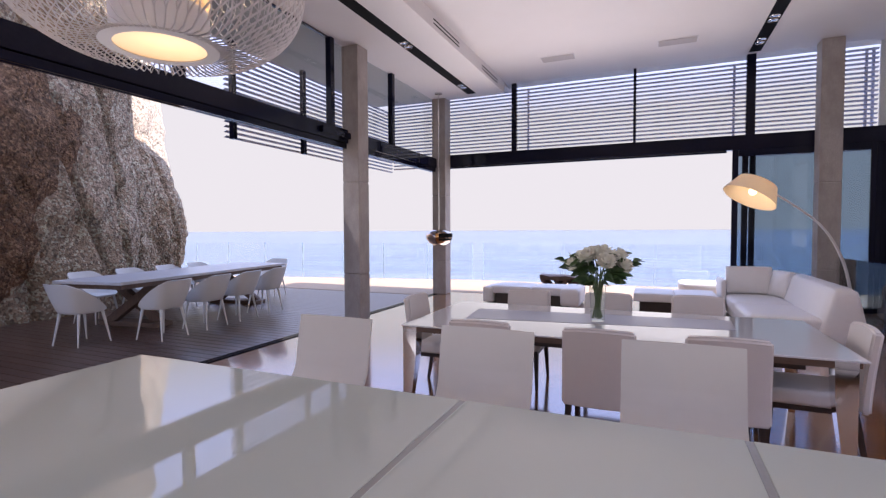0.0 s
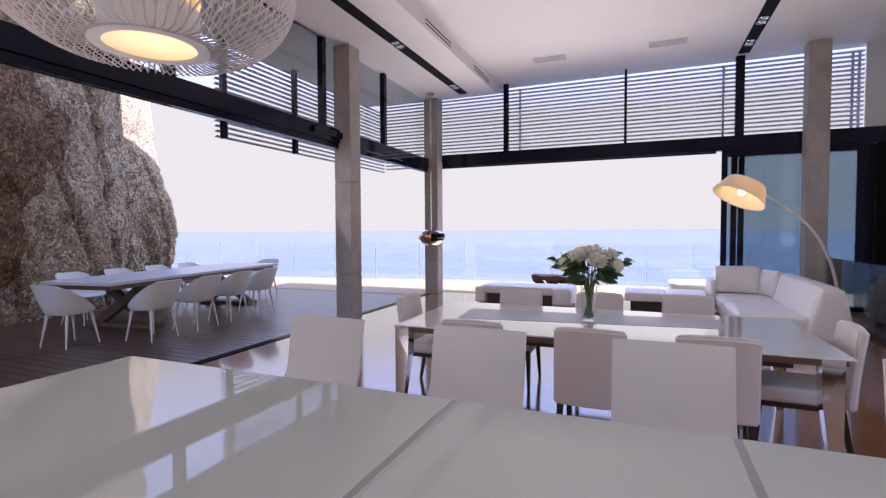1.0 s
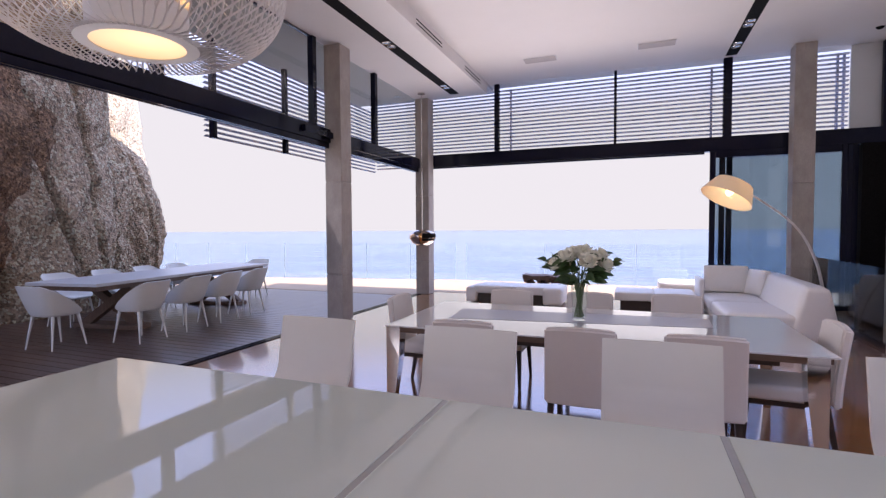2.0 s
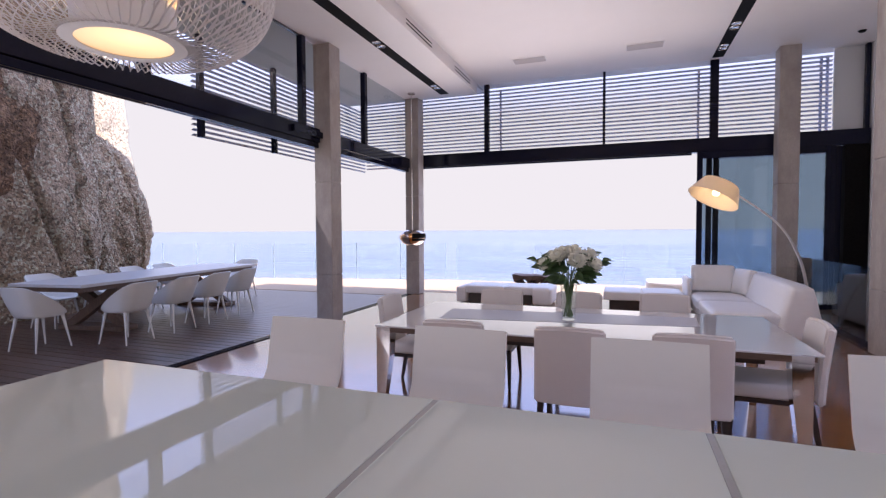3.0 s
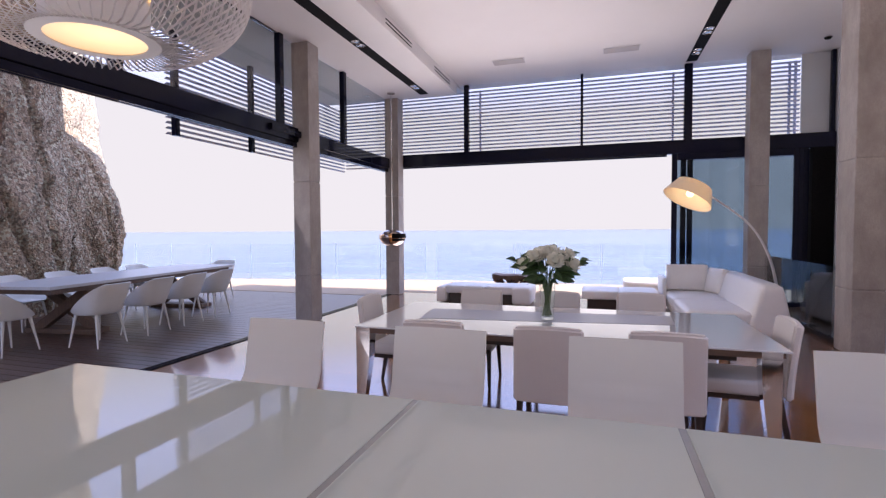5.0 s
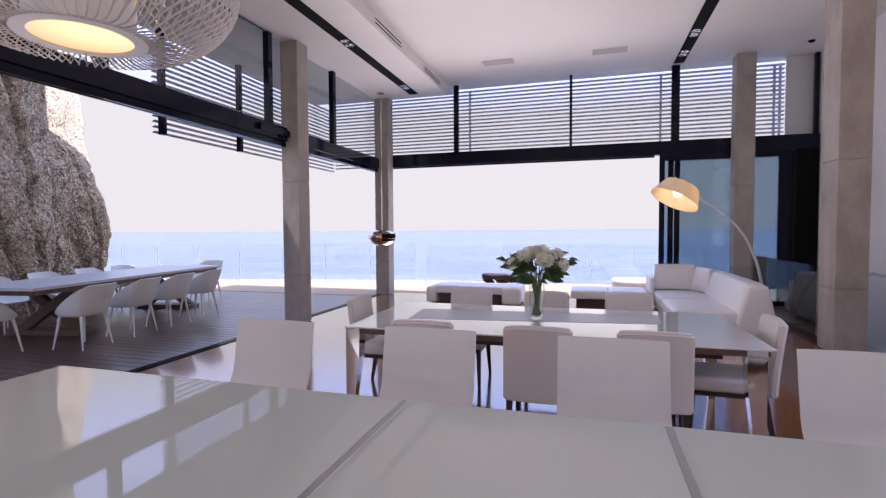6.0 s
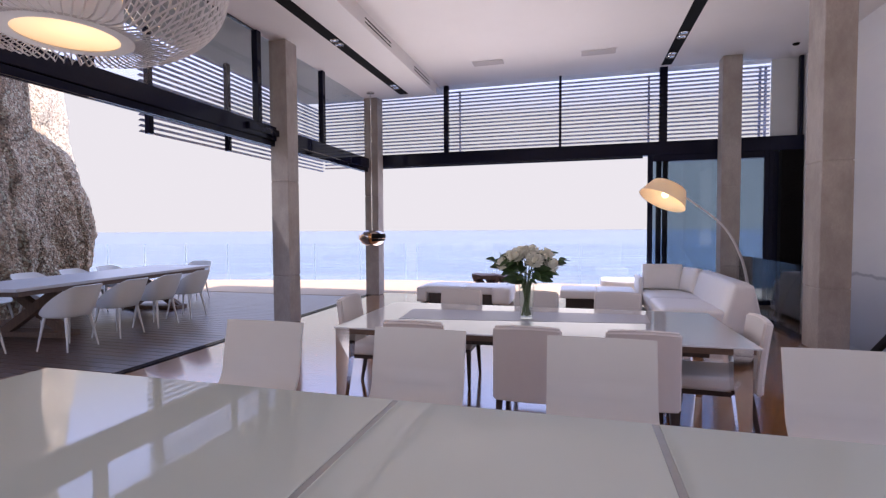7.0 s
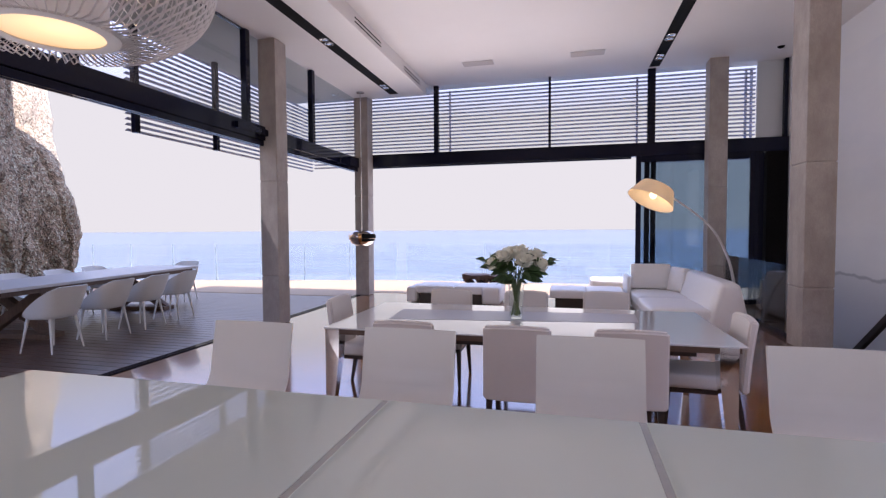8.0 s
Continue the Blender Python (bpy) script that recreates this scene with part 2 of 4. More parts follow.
def granite(name, base, dark, stain, relief=1.0):
    """Rough granite: brown and grey areas, dark and pale crystals, pits and cracks."""
    m = material(name, base, 0.9, grain=(22, dark, 0.65), stains=(0.45, stain, 0.95))
    n, links = m.node_tree.nodes, m.node_tree.links
    b = n["Principled BSDF"]
    co = n["Texture Coordinate"]
    vor = n.new("ShaderNodeTexVoronoi")
    vor.inputs["Scale"].default_value = 24
    links.new(co.outputs["Object"], vor.inputs["Vector"])
    sep = n.new("ShaderNodeSeparateColor")
    links.new(vor.outputs["Color"], sep.inputs[0])
    old = b.inputs["Base Color"].links[0].from_socket
    for lo, hi, amount, colour in ((0.72, 0.82, 0.6, (*[min(0.75, 1.55 * c) for c in base], 1)), (0.28, 0.18, 0.6, tuple(0.22 * c for c in base) + (1,))):
        ramp = n.new("ShaderNodeMapRange")
        ramp.inputs["From Min"].default_value = lo
        ramp.inputs["From Max"].default_value = hi
        ramp.inputs["To Max"].default_value = amount
        links.new(sep.outputs[0], ramp.inputs["Value"])
        mix = n.new("ShaderNodeMix")
        mix.data_type = "RGBA"
        links.new(ramp.outputs["Result"], mix.inputs[0])
        links.new(old, mix.inputs[6])
        mix.inputs[7].default_value = colour
        old = mix.outputs[2]
    links.new(old, b.inputs["Base Color"])
    # long upright cracks
    warp = n.new("ShaderNodeTexNoise")
    warp.inputs["Scale"].default_value = 1.7
    warp.inputs["Detail"].default_value = 6
    links.new(co.outputs["Object"], warp.inputs["Vector"])
    bend = n.new("ShaderNodeVectorMath")
    bend.operation = "MULTIPLY_ADD"
    links.new(warp.outputs["Color"], bend.inputs[0])
    bend.inputs[1].default_value = (0.9, 0.9, 1.6)
    links.new(co.outputs["Object"], bend.inputs[2])
    upright = n.new("ShaderNodeMapping")
    upright.inputs["Scale"].default_value = (1.0, 1.3, 0.26)
    links.new(bend.outputs["Vector"], upright.inputs["Vector"])
    cell = n.new("ShaderNodeTexVoronoi")
    cell.feature = "DISTANCE_TO_EDGE"
    cell.inputs["Scale"].default_value = 1.5
    links.new(upright.outputs["Vector"], cell.inputs["Vector"])
    gap = n.new("ShaderNodeMapRange")
    gap.inputs["From Max"].default_value = 0.045
    links.new(cell.outputs["Distance"], gap.inputs["Value"])
    crack = n.new("ShaderNodeBump")
    crack.inputs["Strength"].default_value = relief * 0.8
    crack.inputs["Distance"].default_value = 0.10
    links.new(gap.outputs["Result"], crack.inputs["Height"])
    last = crack.outputs["Normal"]
    for kind, size, strength, distance in (("noise", 3.0, 0.45 * relief, 0.10), ("noise", 14.0, 0.9 * relief, 0.04), ("vor", 30.0, 0.9 * relief, 0.025)):
        tex = n.new("ShaderNodeTexNoise" if kind == "noise" else "ShaderNodeTexVoronoi")
        tex.inputs["Scale"].default_value = size
        links.new(co.outputs["Object"], tex.inputs["Vector"])
        bp = n.new("ShaderNodeBump")
        bp.inputs["Strength"].default_value = strength
        bp.inputs["Distance"].default_value = distance
        if kind == "noise":
            tex.inputs["Detail"].default_value = 8
            tex.inputs["Roughness"].default_value = 0.7
            links.new(tex.outputs["Fac"], bp.inputs["Height"])
        else:
            links.new(tex.outputs["Distance"], bp.inputs["Height"])
        if last:
            links.new(last, bp.inputs["Normal"])
        last = bp.outputs["Normal"]
    links.new(last, b.inputs["Normal"])
    return m


def water():
    m = material("sea_water", (0.085, 0.13, 0.195), 0.22, 0.0, 0.5, stains=(0.012, (0.125, 0.175, 0.25), 0.8), grain=(0.05, (0.165, 0.225, 0.30), 0.55), ior=1.33, stretch=(0.35, 1, 1))
    n, links = m.node_tree.nodes, m.node_tree.links
    tex = n.new("ShaderNodeTexNoise")
    tex.inputs["Scale"].default_value = 0.12
    tex.inputs["Detail"].default_value = 8
    links.new(n["Mapping"].outputs["Vector"], tex.inputs["Vector"])
    bp = n.new("ShaderNodeBump")
    bp.inputs["Strength"].default_value = 0.8
    bp.inputs["Distance"].default_value = 1.5
    links.new(tex.outputs["Fac"], bp.inputs["Height"])
    links.new(bp.outputs["Normal"], n["Principled BSDF"].inputs["Normal"])
    return m


GRANITE = granite("granite_brown", (0.31, 0.19, 0.11), (0.085, 0.046, 0.028), (0.24, 0.10, 0.044))
GRANITE_GREY = granite("granite_grey", (0.66, 0.51, 0.375), (0.25, 0.18, 0.125), (0.45, 0.32, 0.21))
# flatter granite copy with lighter speckles: sun glare put into its colour
GRANITE_SUNLIT = granite("granite_sunlit", (0.60, 0.50, 0.385), (0.44, 0.35, 0.26), (0.54, 0.44, 0.33), 0.6)
SEA = water()
WARM_DISC = glow("warm_diffuser", (1.0, 0.62, 0.26), 0.245)
# brightest over the bulb, dimmer towards the rim
wd = WARM_DISC.node_tree
spot = wd.nodes.new("ShaderNodeTexCoord")
place = wd.nodes.new("ShaderNodeMapping")
place.inputs["Location"].default_value = (-0.18, 0.0, 0.0)
place.inputs["Scale"].default_value = (4.5, 4.5, 4.5)
fall = wd.nodes.new("ShaderNodeTexGradient")
fall.gradient_type = "SPHERICAL"
level = wd.nodes.new("ShaderNodeMapRange")
level.inputs["To Min"].default_value = 0.15
level.inputs["To Max"].default_value = 0.33
wd.links.new(spot.outputs["Object"], place.inputs["Vector"])
wd.links.new(place.outputs["Vector"], fall.inputs["Vector"])
wd.links.new(fall.outputs["Fac"], level.inputs["Value"])
wd.links.new(level.outputs["Result"], wd.nodes["Principled BSDF"].inputs["Emission Strength"])
WARM_BULB = glow("warm_bulb", (1.0, 0.72, 0.35), 0.9)


def haze_sky():
    """Pale haze low over the sea that turns to brighter blue higher up."""
    m = bpy.data.materials.new("sky_haze")
    m.use_nodes = True
    n, links = m.node_tree.nodes, m.node_tree.links
    n.remove(n["Principled BSDF"])
    co = n.new("ShaderNodeTexCoord")
    sep = n.new("ShaderNodeSeparateXYZ")
    links.new(co.outputs["Object"], sep.inputs[0])
    rise = n.new("ShaderNodeMapRange")
    rise.inputs["From Min"].default_value = 1050
    rise.inputs["From Max"].default_value = 1650
    links.new(sep.outputs["Z"], rise.inputs["Value"])
    mix = n.new("ShaderNodeMix")
    mix.data_type = "RGBA"
    links.new(rise.outputs["Result"], mix.inputs[0])
    mix.inputs[6].default_value = (0.176, 0.179, 0.175, 1)
    mix.inputs[7].default_value = (0.27, 0.34, 0.58, 1)
    em = n.new("ShaderNodeEmission")
    links.new(mix.outputs[2], em.inputs["Color"])
    links.new(em.outputs[0], n["Material Output"].inputs["Surface"])
    return m


HAZE = haze_sky()


def lamp_cloth():
    """Cream shade that lets some of its lamp's light through."""
    m = material("lamp_shade", (0.84, 0.76, 0.64), 0.7, grain=(20, (0.80, 0.72, 0.60), 0.4))
    n, links = m.node_tree.nodes, m.node_tree.links
    thin = n.new("ShaderNodeBsdfTranslucent")
    thin.inputs["Color"].default_value = (0.95, 0.86, 0.70, 1)
    mix = n.new("ShaderNodeMixShader")
    mix.inputs[0].default_value = 0.4
    links.new(n["Principled BSDF"].outputs[0], mix.inputs[1])
    links.new(thin.outputs[0], mix.inputs[2])
    links.new(mix.outputs[0], n["Material Output"].inputs["Surface"])
    return m


SHADE = lamp_cloth()
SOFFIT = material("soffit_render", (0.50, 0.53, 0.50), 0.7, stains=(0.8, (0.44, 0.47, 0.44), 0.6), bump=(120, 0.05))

# ---- the setting ----
LEFT, FACADE, RIGHT, BACK = -4.68, 10.9, 4.3, -4.5
LOW, HIGH = 4.52, 4.76


def setting(name, bm, mat, label, category, smooth=False):
    return tagged(part(name, bm, mat, None, label, smooth), "", category, "", "structure")


floor = setting("floor", box(LEFT - 0.03, BACK, -0.25, 2.93, FACADE + 0.1, -0.022), DARK_WOOD, "polished brown oak plank floor of the living room", "floor")
floor_side = setting("floor_side", box(2.93, BACK, -0.25, RIGHT, 6.0, -0.002), FLOOR_WOOD, "brown oak floor beside the stairwell", "floor")
stair_pit = box(2.93, 6.0, -3.2, RIGHT, FACADE, -3.0)
stairwell = setting("stairwell_floor", stair_pit, DARK_WOOD, "dark floor at the bottom of the stairwell", "floor")
setting("stairwell_wall", box(2.80, 6.0, -3.0, 2.928, FACADE, -0.03), BLACK, "dark wall under the floor edge of the stairwell", "wall")
deck = setting("deck", box(-16, -6, -0.30, LEFT - 0.06, 10.25, -0.032), BLACK, "dark brown timber deck of parallel boards", "deck")
terrace_bm = bmesh.new()
outline = [(-16.0, 10.26), (-16.0, 11.7), (-5.0, 13.9), (14.0, 13.9), (14.0, 11.02), (-4.75, 11.02), (-4.75, 10.26)]
vs = [terrace_bm.verts.new((x, y, -0.012)) for x, y in outline]
top = terrace_bm.faces.new(vs)
ext = bmesh.ops.extrude_face_region(terrace_bm, geom=[top])
for e in ext["geom"]:
    if isinstance(e, bmesh.types.BMVert):
        e.co.z -= 0.6
terrace = setting("terrace", terrace_bm, STONE, "sunlit beige stone terrace above the sea", "terrace")
sea_bm = box(-4900, 16, -7.2, 4900, 4900, -7.0)
sea = setting("water", sea_bm, SEA, "pale blue calm sea reaching the horizon", "sea")
haze_bm = lathe([(4600.0, -40.0), (4600.0, 900.0), (4560.0, 2400.0)], 64)
setting("backdrop", haze_bm, HAZE, "pale hazy white sky low over the sea", "sky")
setting("ground", box(-200, -60, -8.2, 200, 15.9, -7.4), GRANITE, "rocky ground under the house and the terrace", "ground")

# ceilings: a lower bulkhead that runs out as the soffit, and the main ceiling
setting("ceiling_bulkhead", box(LEFT - 0.06, BACK, LOW, -3.05, 10.6, LOW + 0.5, 0.004), PLASTER, "white plaster bulkhead over the open side", "ceiling")
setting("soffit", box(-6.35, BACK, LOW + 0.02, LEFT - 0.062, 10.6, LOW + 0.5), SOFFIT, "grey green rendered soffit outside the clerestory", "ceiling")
setting("ceiling", box(-3.05, BACK, HIGH, RIGHT, FACADE + 0.25, HIGH + 0.3), PLASTER, "white plaster main ceiling", "ceiling")
setting("roof", box(-6.4, BACK - 0.2, 5.06, RIGHT + 0.2, 11.6, 5.25), WALL_PAINT, "flat white roof slab over the house", "roof")
setting("ceiling_end", box(-6.35, 10.6, 4.70, -3.05, 11.3, 5.0), PLASTER, "white plaster soffit above the corner", "ceiling")
# added out of view to keep the sun off the deck and near boulders
setting("sun_blocker", box(-6.4, BACK - 4.0, 5.26, RIGHT + 2.0, 10.35, 11.0), WALL_PAINT, "unseen white block that shades the deck and near boulders", "storey")
# pieces leave an unseen opening, added for the east fill lamp
east_bm = box(RIGHT, BACK, -3.2, RIGHT + 0.25, FACADE + 0.2, 0.9)
box(RIGHT, BACK, 3.6, RIGHT + 0.25, FACADE + 0.2, 5.0, 0, 2, east_bm)
box(RIGHT, BACK, 0.9, RIGHT + 0.25, -1.2, 3.6, 0, 2, east_bm)
box(RIGHT, 4.4, 0.9, RIGHT + 0.25, FACADE + 0.2, 3.6, 0, 2, east_bm)
setting("wall_east", east_bm, WALL_PAINT, "plain white painted side wall by the stairwell", "wall")
# unseen wall; its opening is added to let light in from behind
wall_bm = box(LEFT - 0.2, BACK - 0.25, -0.2, RIGHT + 0.2, BACK, 0.95)
box(LEFT - 0.2, BACK - 0.25, 4.05, RIGHT + 0.2, BACK, 5.0, 0, 2, wall_bm)
box(LEFT - 0.2, BACK - 0.25, 0.95, -3.4, BACK, 4.05, 0, 2, wall_bm)
box(0.2, BACK - 0.25, 0.95, RIGHT + 0.2, BACK, 4.05, 0, 2, wall_bm)
setting("wall_south", wall_bm, WALL_PAINT, "plain white unseen back wall with an opening added for light", "wall")
setting("wall_west", box(LEFT - 0.2, BACK, -0.2, LEFT, -1.2, LOW), WALL_PAINT, "plain white side wall of the kitchen", "wall")
setting("wall_return", box(4.13, 10.7, -3.0, RIGHT, 10.86, HIGH), WALL_PAINT, "narrow white wall beside the glazed front", "wall")


# ---- glazing ----
def steel(name, x0, y0, z0, x1, y1, z1, parent, label=""):
    return part(name, box(x0, y0, z0, x1, y1, z1, 0.004, 1), DARK_METAL, parent, label)


side_window = tagged(empty("window_1"), "black steel beam and glazed clerestory over the open side", "window", "", "structure")
steel("beam", LEFT - 0.10, -1.2, 2.93, LEFT + 0.06, FACADE, 3.15, side_window, "black painted steel beam")
steel("door_track", LEFT - 0.08, -1.2, 2.845, LEFT - 0.035, 10.44, 2.928, side_window, "sliding door track")
steel("door_track", LEFT - 0.015, -1.2, 2.845, LEFT + 0.03, 10.44, 2.928, side_window, "sliding door track")
for y in (1.0, 3.76, 6.45, 8.41):
    steel("mullion", LEFT - 0.05, y - 0.05, 3.153, LEFT + 0.05, y + 0.05, LOW - 0.002, side_window)
for y0, y1 in ((1.05, 3.71), (3.81, 6.40), (6.50, 8.36), (8.46, 10.42)):
    g = part("pane", box(LEFT - 0.006, y0, 3.155, LEFT + 0.006, y1, LOW - 0.032), GLASS, side_window, "clear glass pane")
    g.visible_shadow = False
steel("beam_bracket", LEFT + 0.062, 6.1, 2.99, LEFT + 0.12, 6.835, 3.09, side_window)
for y0, y1 in ((1.05, 3.708), (3.812, 6.398)):
    steel("head_frame", LEFT - 0.02, y0, LOW - 0.03, LEFT + 0.02, y1, LOW - 0.002, side_window)

front_window = tagged(empty("window_2"), "black steel beam and glazed clerestory over the open front", "window", "", "structure")
steel("beam", LEFT + 0.062, FACADE - 0.16, 2.99, 4.12, FACADE, 3.26, front_window, "black painted steel beam")
steel("door_track", LEFT + 0.062, FACADE - 0.04, 2.955, 1.30, FACADE, 2.988, front_window)
for x, w in ((-2.88, 0.055), (-0.36, 0.026), (1.67, 0.075), (4.08, 0.03)):
    steel("mullion", x - w, FACADE - 0.12, 3.263, x + w, FACADE - 0.02, HIGH - 0.002, front_window)
for x0, x1 in ((-4.60, -2.94), (-2.82, -0.39), (-0.33, 1.59), (1.75, 4.04)):
    g = part("pane", box(x0, FACADE - 0.07, 3.265, x1, FACADE - 0.06, HIGH - 0.004), GLASS, front_window, "clear glass pane")
    g.visible_shadow = False
part("infill_panel", box(3.62, FACADE + 0.02, 3.0, 4.3, FACADE + 0.06, HIGH), WALL_PAINT, front_window, "white infill panel")

# stacked sliding doors at the right of the front
door = tagged(empty("door_1"), "stacked sliding glass doors with black frames", "door", "", "structure")
for i, (x0, x1, y) in enumerate(((1.38, 3.55, FACADE - 0.14), (1.55, 3.65, FACADE - 0.08), (1.68, 3.75, FACADE - 0.02))):
    steel("stile", x0, y - 0.025, 0.0, x0 + 0.10, y + 0.025, 2.988, door)
    steel("stile", x1 - 0.08, y - 0.025, 0.0, x1, y + 0.025, 2.988, door)
    steel("top_rail", x0 + 0.102, y - 0.022, 2.86, x1 - 0.082, y + 0.022, 2.988, door)
    steel("bottom_rail", x0 + 0.102, y - 0.022, 0.0, x1 - 0.082, y + 0.022, 0.09, door)
    g = part("pane", box(x0 + 0.103, y - 0.005, 0.092, x1 - 0.083, y + 0.005, 2.858), GLASS_TINT if i == 0 else GLASS, door, "tinted glass pane")
    g.visible_shadow = False
setting("wall_north", box(3.76, FACADE - 0.16, -3.0, 4.12, FACADE, 2.985), BLACK, "black wall panel at the end of the glazed front", "wall")

# floor track of the open side
track = tagged(empty("door_sill"), "black grated door track set in the floor edge", "door track", "", "structure")
part("channel", box(LEFT - 0.055, -1.2, -0.03, LEFT + 0.075, 10.42, 0.004), BLACK, track)
for x in (LEFT - 0.03, LEFT + 0.01, LEFT + 0.05):
    part("rail", box(x - 0.008, -1.2, 0.0045, x + 0.008, 10.42, 0.012), DARK_METAL, track)


# ---- columns ----
def column(x, y, top, w=0.31, d=0.31):
    ob = tagged(empty("column"), "square board-marked concrete column with horizontal joints", "column", "concrete columns", "structure")
    cuts = [0.0, 0.776, 2.295, top]
    for z0, z1 in zip(cuts, cuts[1:]):
        part("concrete_block", box(x, y, z0 + 0.006, x + w, y + d, z1 - (0.0 if z1 == top else 0.006), 0.012, 2), CONCRETE, ob)
    for z in cuts[1:-1]:
        part("joint", box(x + 0.012, y + 0.012, z - 0.0055, x + w - 0.012, y + d - 0.012, z + 0.0055), CONCRETE, ob)
    return ob


column(-4.735, 6.84, LOW)
column(-4.735, 10.43, 4.70, 0.33, 0.31)
column(2.65, 10.42, HIGH, 0.33)
column(2.80, 6.78, HIGH, 0.33, 0.44)


# ---- louvres ----
def blade(length, axis):
    """A tilted, rounded sun blade."""
    bm = box(-length / 2, -0.030, -0.007, length / 2, 0.030, 0.007, 0.005, 1)
    moved(bm, pose(0, 0, 0, -22, 0, 0))
    if axis == "y":
        moved(bm, pose(0, 0, 0, 0, 0, 90))
    return bm


def blades(parent, axis, a, b, at, z0, z1, pitch):
    count = int((z1 - z0) / pitch)
    shared = None
    for i in range(count + 1):
        z = z0 + i * pitch
        if shared is None:
            shared = part("slat", blade(b - a, axis), SLAT_METAL, parent)
            ob = shared
        else:
            ob = new("slat", shared.data)
            ob.parent = parent
        ob.location = (at, (a + b) / 2, z) if axis == "y" else ((a + b) / 2, at, z)


LX, LY = -6.2, 11.18
for y0, y1 in ((5.78, 7.558), (7.562, 9.408), (9.412, 11.16)):
    screen = tagged(empty("louvre_screen"), "grey metal louvre screen hung from the soffit", "louvre", "side louvre screens", "structure")
    blades(screen, "y", y0, y1, LX, 2.99, 4.50, 0.082)
for y in (5.86, 7.56, 9.41):
    ob = tagged(part("louvre_post", box(LX + 0.05, y - 0.045, 2.95, LX + 0.13, y + 0.045, LOW - 0.002, 0.004, 1), DARK_METAL), "dark steel post of a louvre screen", "post", "louvre posts", "structure")
for x0, x1 in ((-6.16, -4.722), (-4.718, -2.882), (-2.878, -0.362), (-0.358, 1.668), (1.672, 3.68)):
    screen = tagged(empty("louvre_screen"), "grey metal louvre screen in front of the clerestory", "louvre", "front louvre screens", "structure")
    blades(screen, "x", x0, x1, LY, 3.06, 4.70, 0.082)
for x in (-4.72, -2.66, 1.45, 3.52, 3.62):
    tagged(part("louvre_post", box(x - 0.02, LY + 0.04, 3.02, x + 0.02, LY + 0.09, 4.74, 0.004, 1), SLAT_METAL), "thin steel hanger of a louvre screen", "post", "louvre posts", "structure")


# ---- ceiling fittings ----
def slot_light(x0, x1, y0, y1, z, lamps):
    """A black recessed channel with pairs of small spots."""
    ob = tagged(empty("ceiling_slot"), "black recessed ceiling channel with small paired spotlights", "ceiling light", "ceiling channels")
    part("channel", box(x0, y0, z - 0.006, x1, y1, z - 0.001), BLACK, ob)
    for y in lamps:
        for k in (-0.085, 0.085):
            ring = lathe([(0.072, -0.014), (0.076, -0.004), (0.06, -0.002), (0.045, -0.010), (0.0, -0.010)], 16, None, ((x0 + x1) / 2, y + k, z - 0.004))
            part("spot", ring, CHROME, ob, "small chrome spotlight", True)
    return ob


slot_light(-3.82, -3.62, -1.0, 10.34, LOW, (1.2, 4.2, 7.2, 9.75))
slot_light(1.60, 1.79, -1.0, 10.66, HIGH, (1.0, 4.0, 7.0, 9.1, 10.1))


def vent(y0, y1):
    ob = tagged(empty("linear_vent"), "thin double slot air vent in the bulkhead", "vent", "linear vents")
    for z in (4.60, 4.66):
        part("slot", box(-3.049, y0, z - 0.008, -3.043, y1, z + 0.008), BLACK, ob)
    return ob


vent(6.79, 7.84)
vent(9.06, 10.06)
for x0, x1 in ((-2.0, -1.38), (0.05, 0.68)):
    ob = tagged(empty("ceiling_speaker"), "flush grey rectangular speaker panel in the ceiling", "speaker", "ceiling speakers")
    part("frame", box(x0, 9.40, HIGH - 0.010, x1, 9.68, HIGH - 0.002, 0.003, 1), WALL_PAINT, ob)
    part("grille", box(x0 + 0.012, 9.412, HIGH - 0.014, x1 - 0.012, 9.668, HIGH - 0.011), material("grille_cloth", (0.52, 0.49, 0.48), 0.8, grain=(200, (0.45, 0.42, 0.41), 0.6)), ob)
dot = tagged(part("ceiling_sensor", lathe([(0.0, -0.03), (0.04, -0.028), (0.06, -0.004), (0.06, -0.001)], 16, None, (3.72, 10.1, HIGH)), BLACK), "small dark ceiling sensor", "sensor")


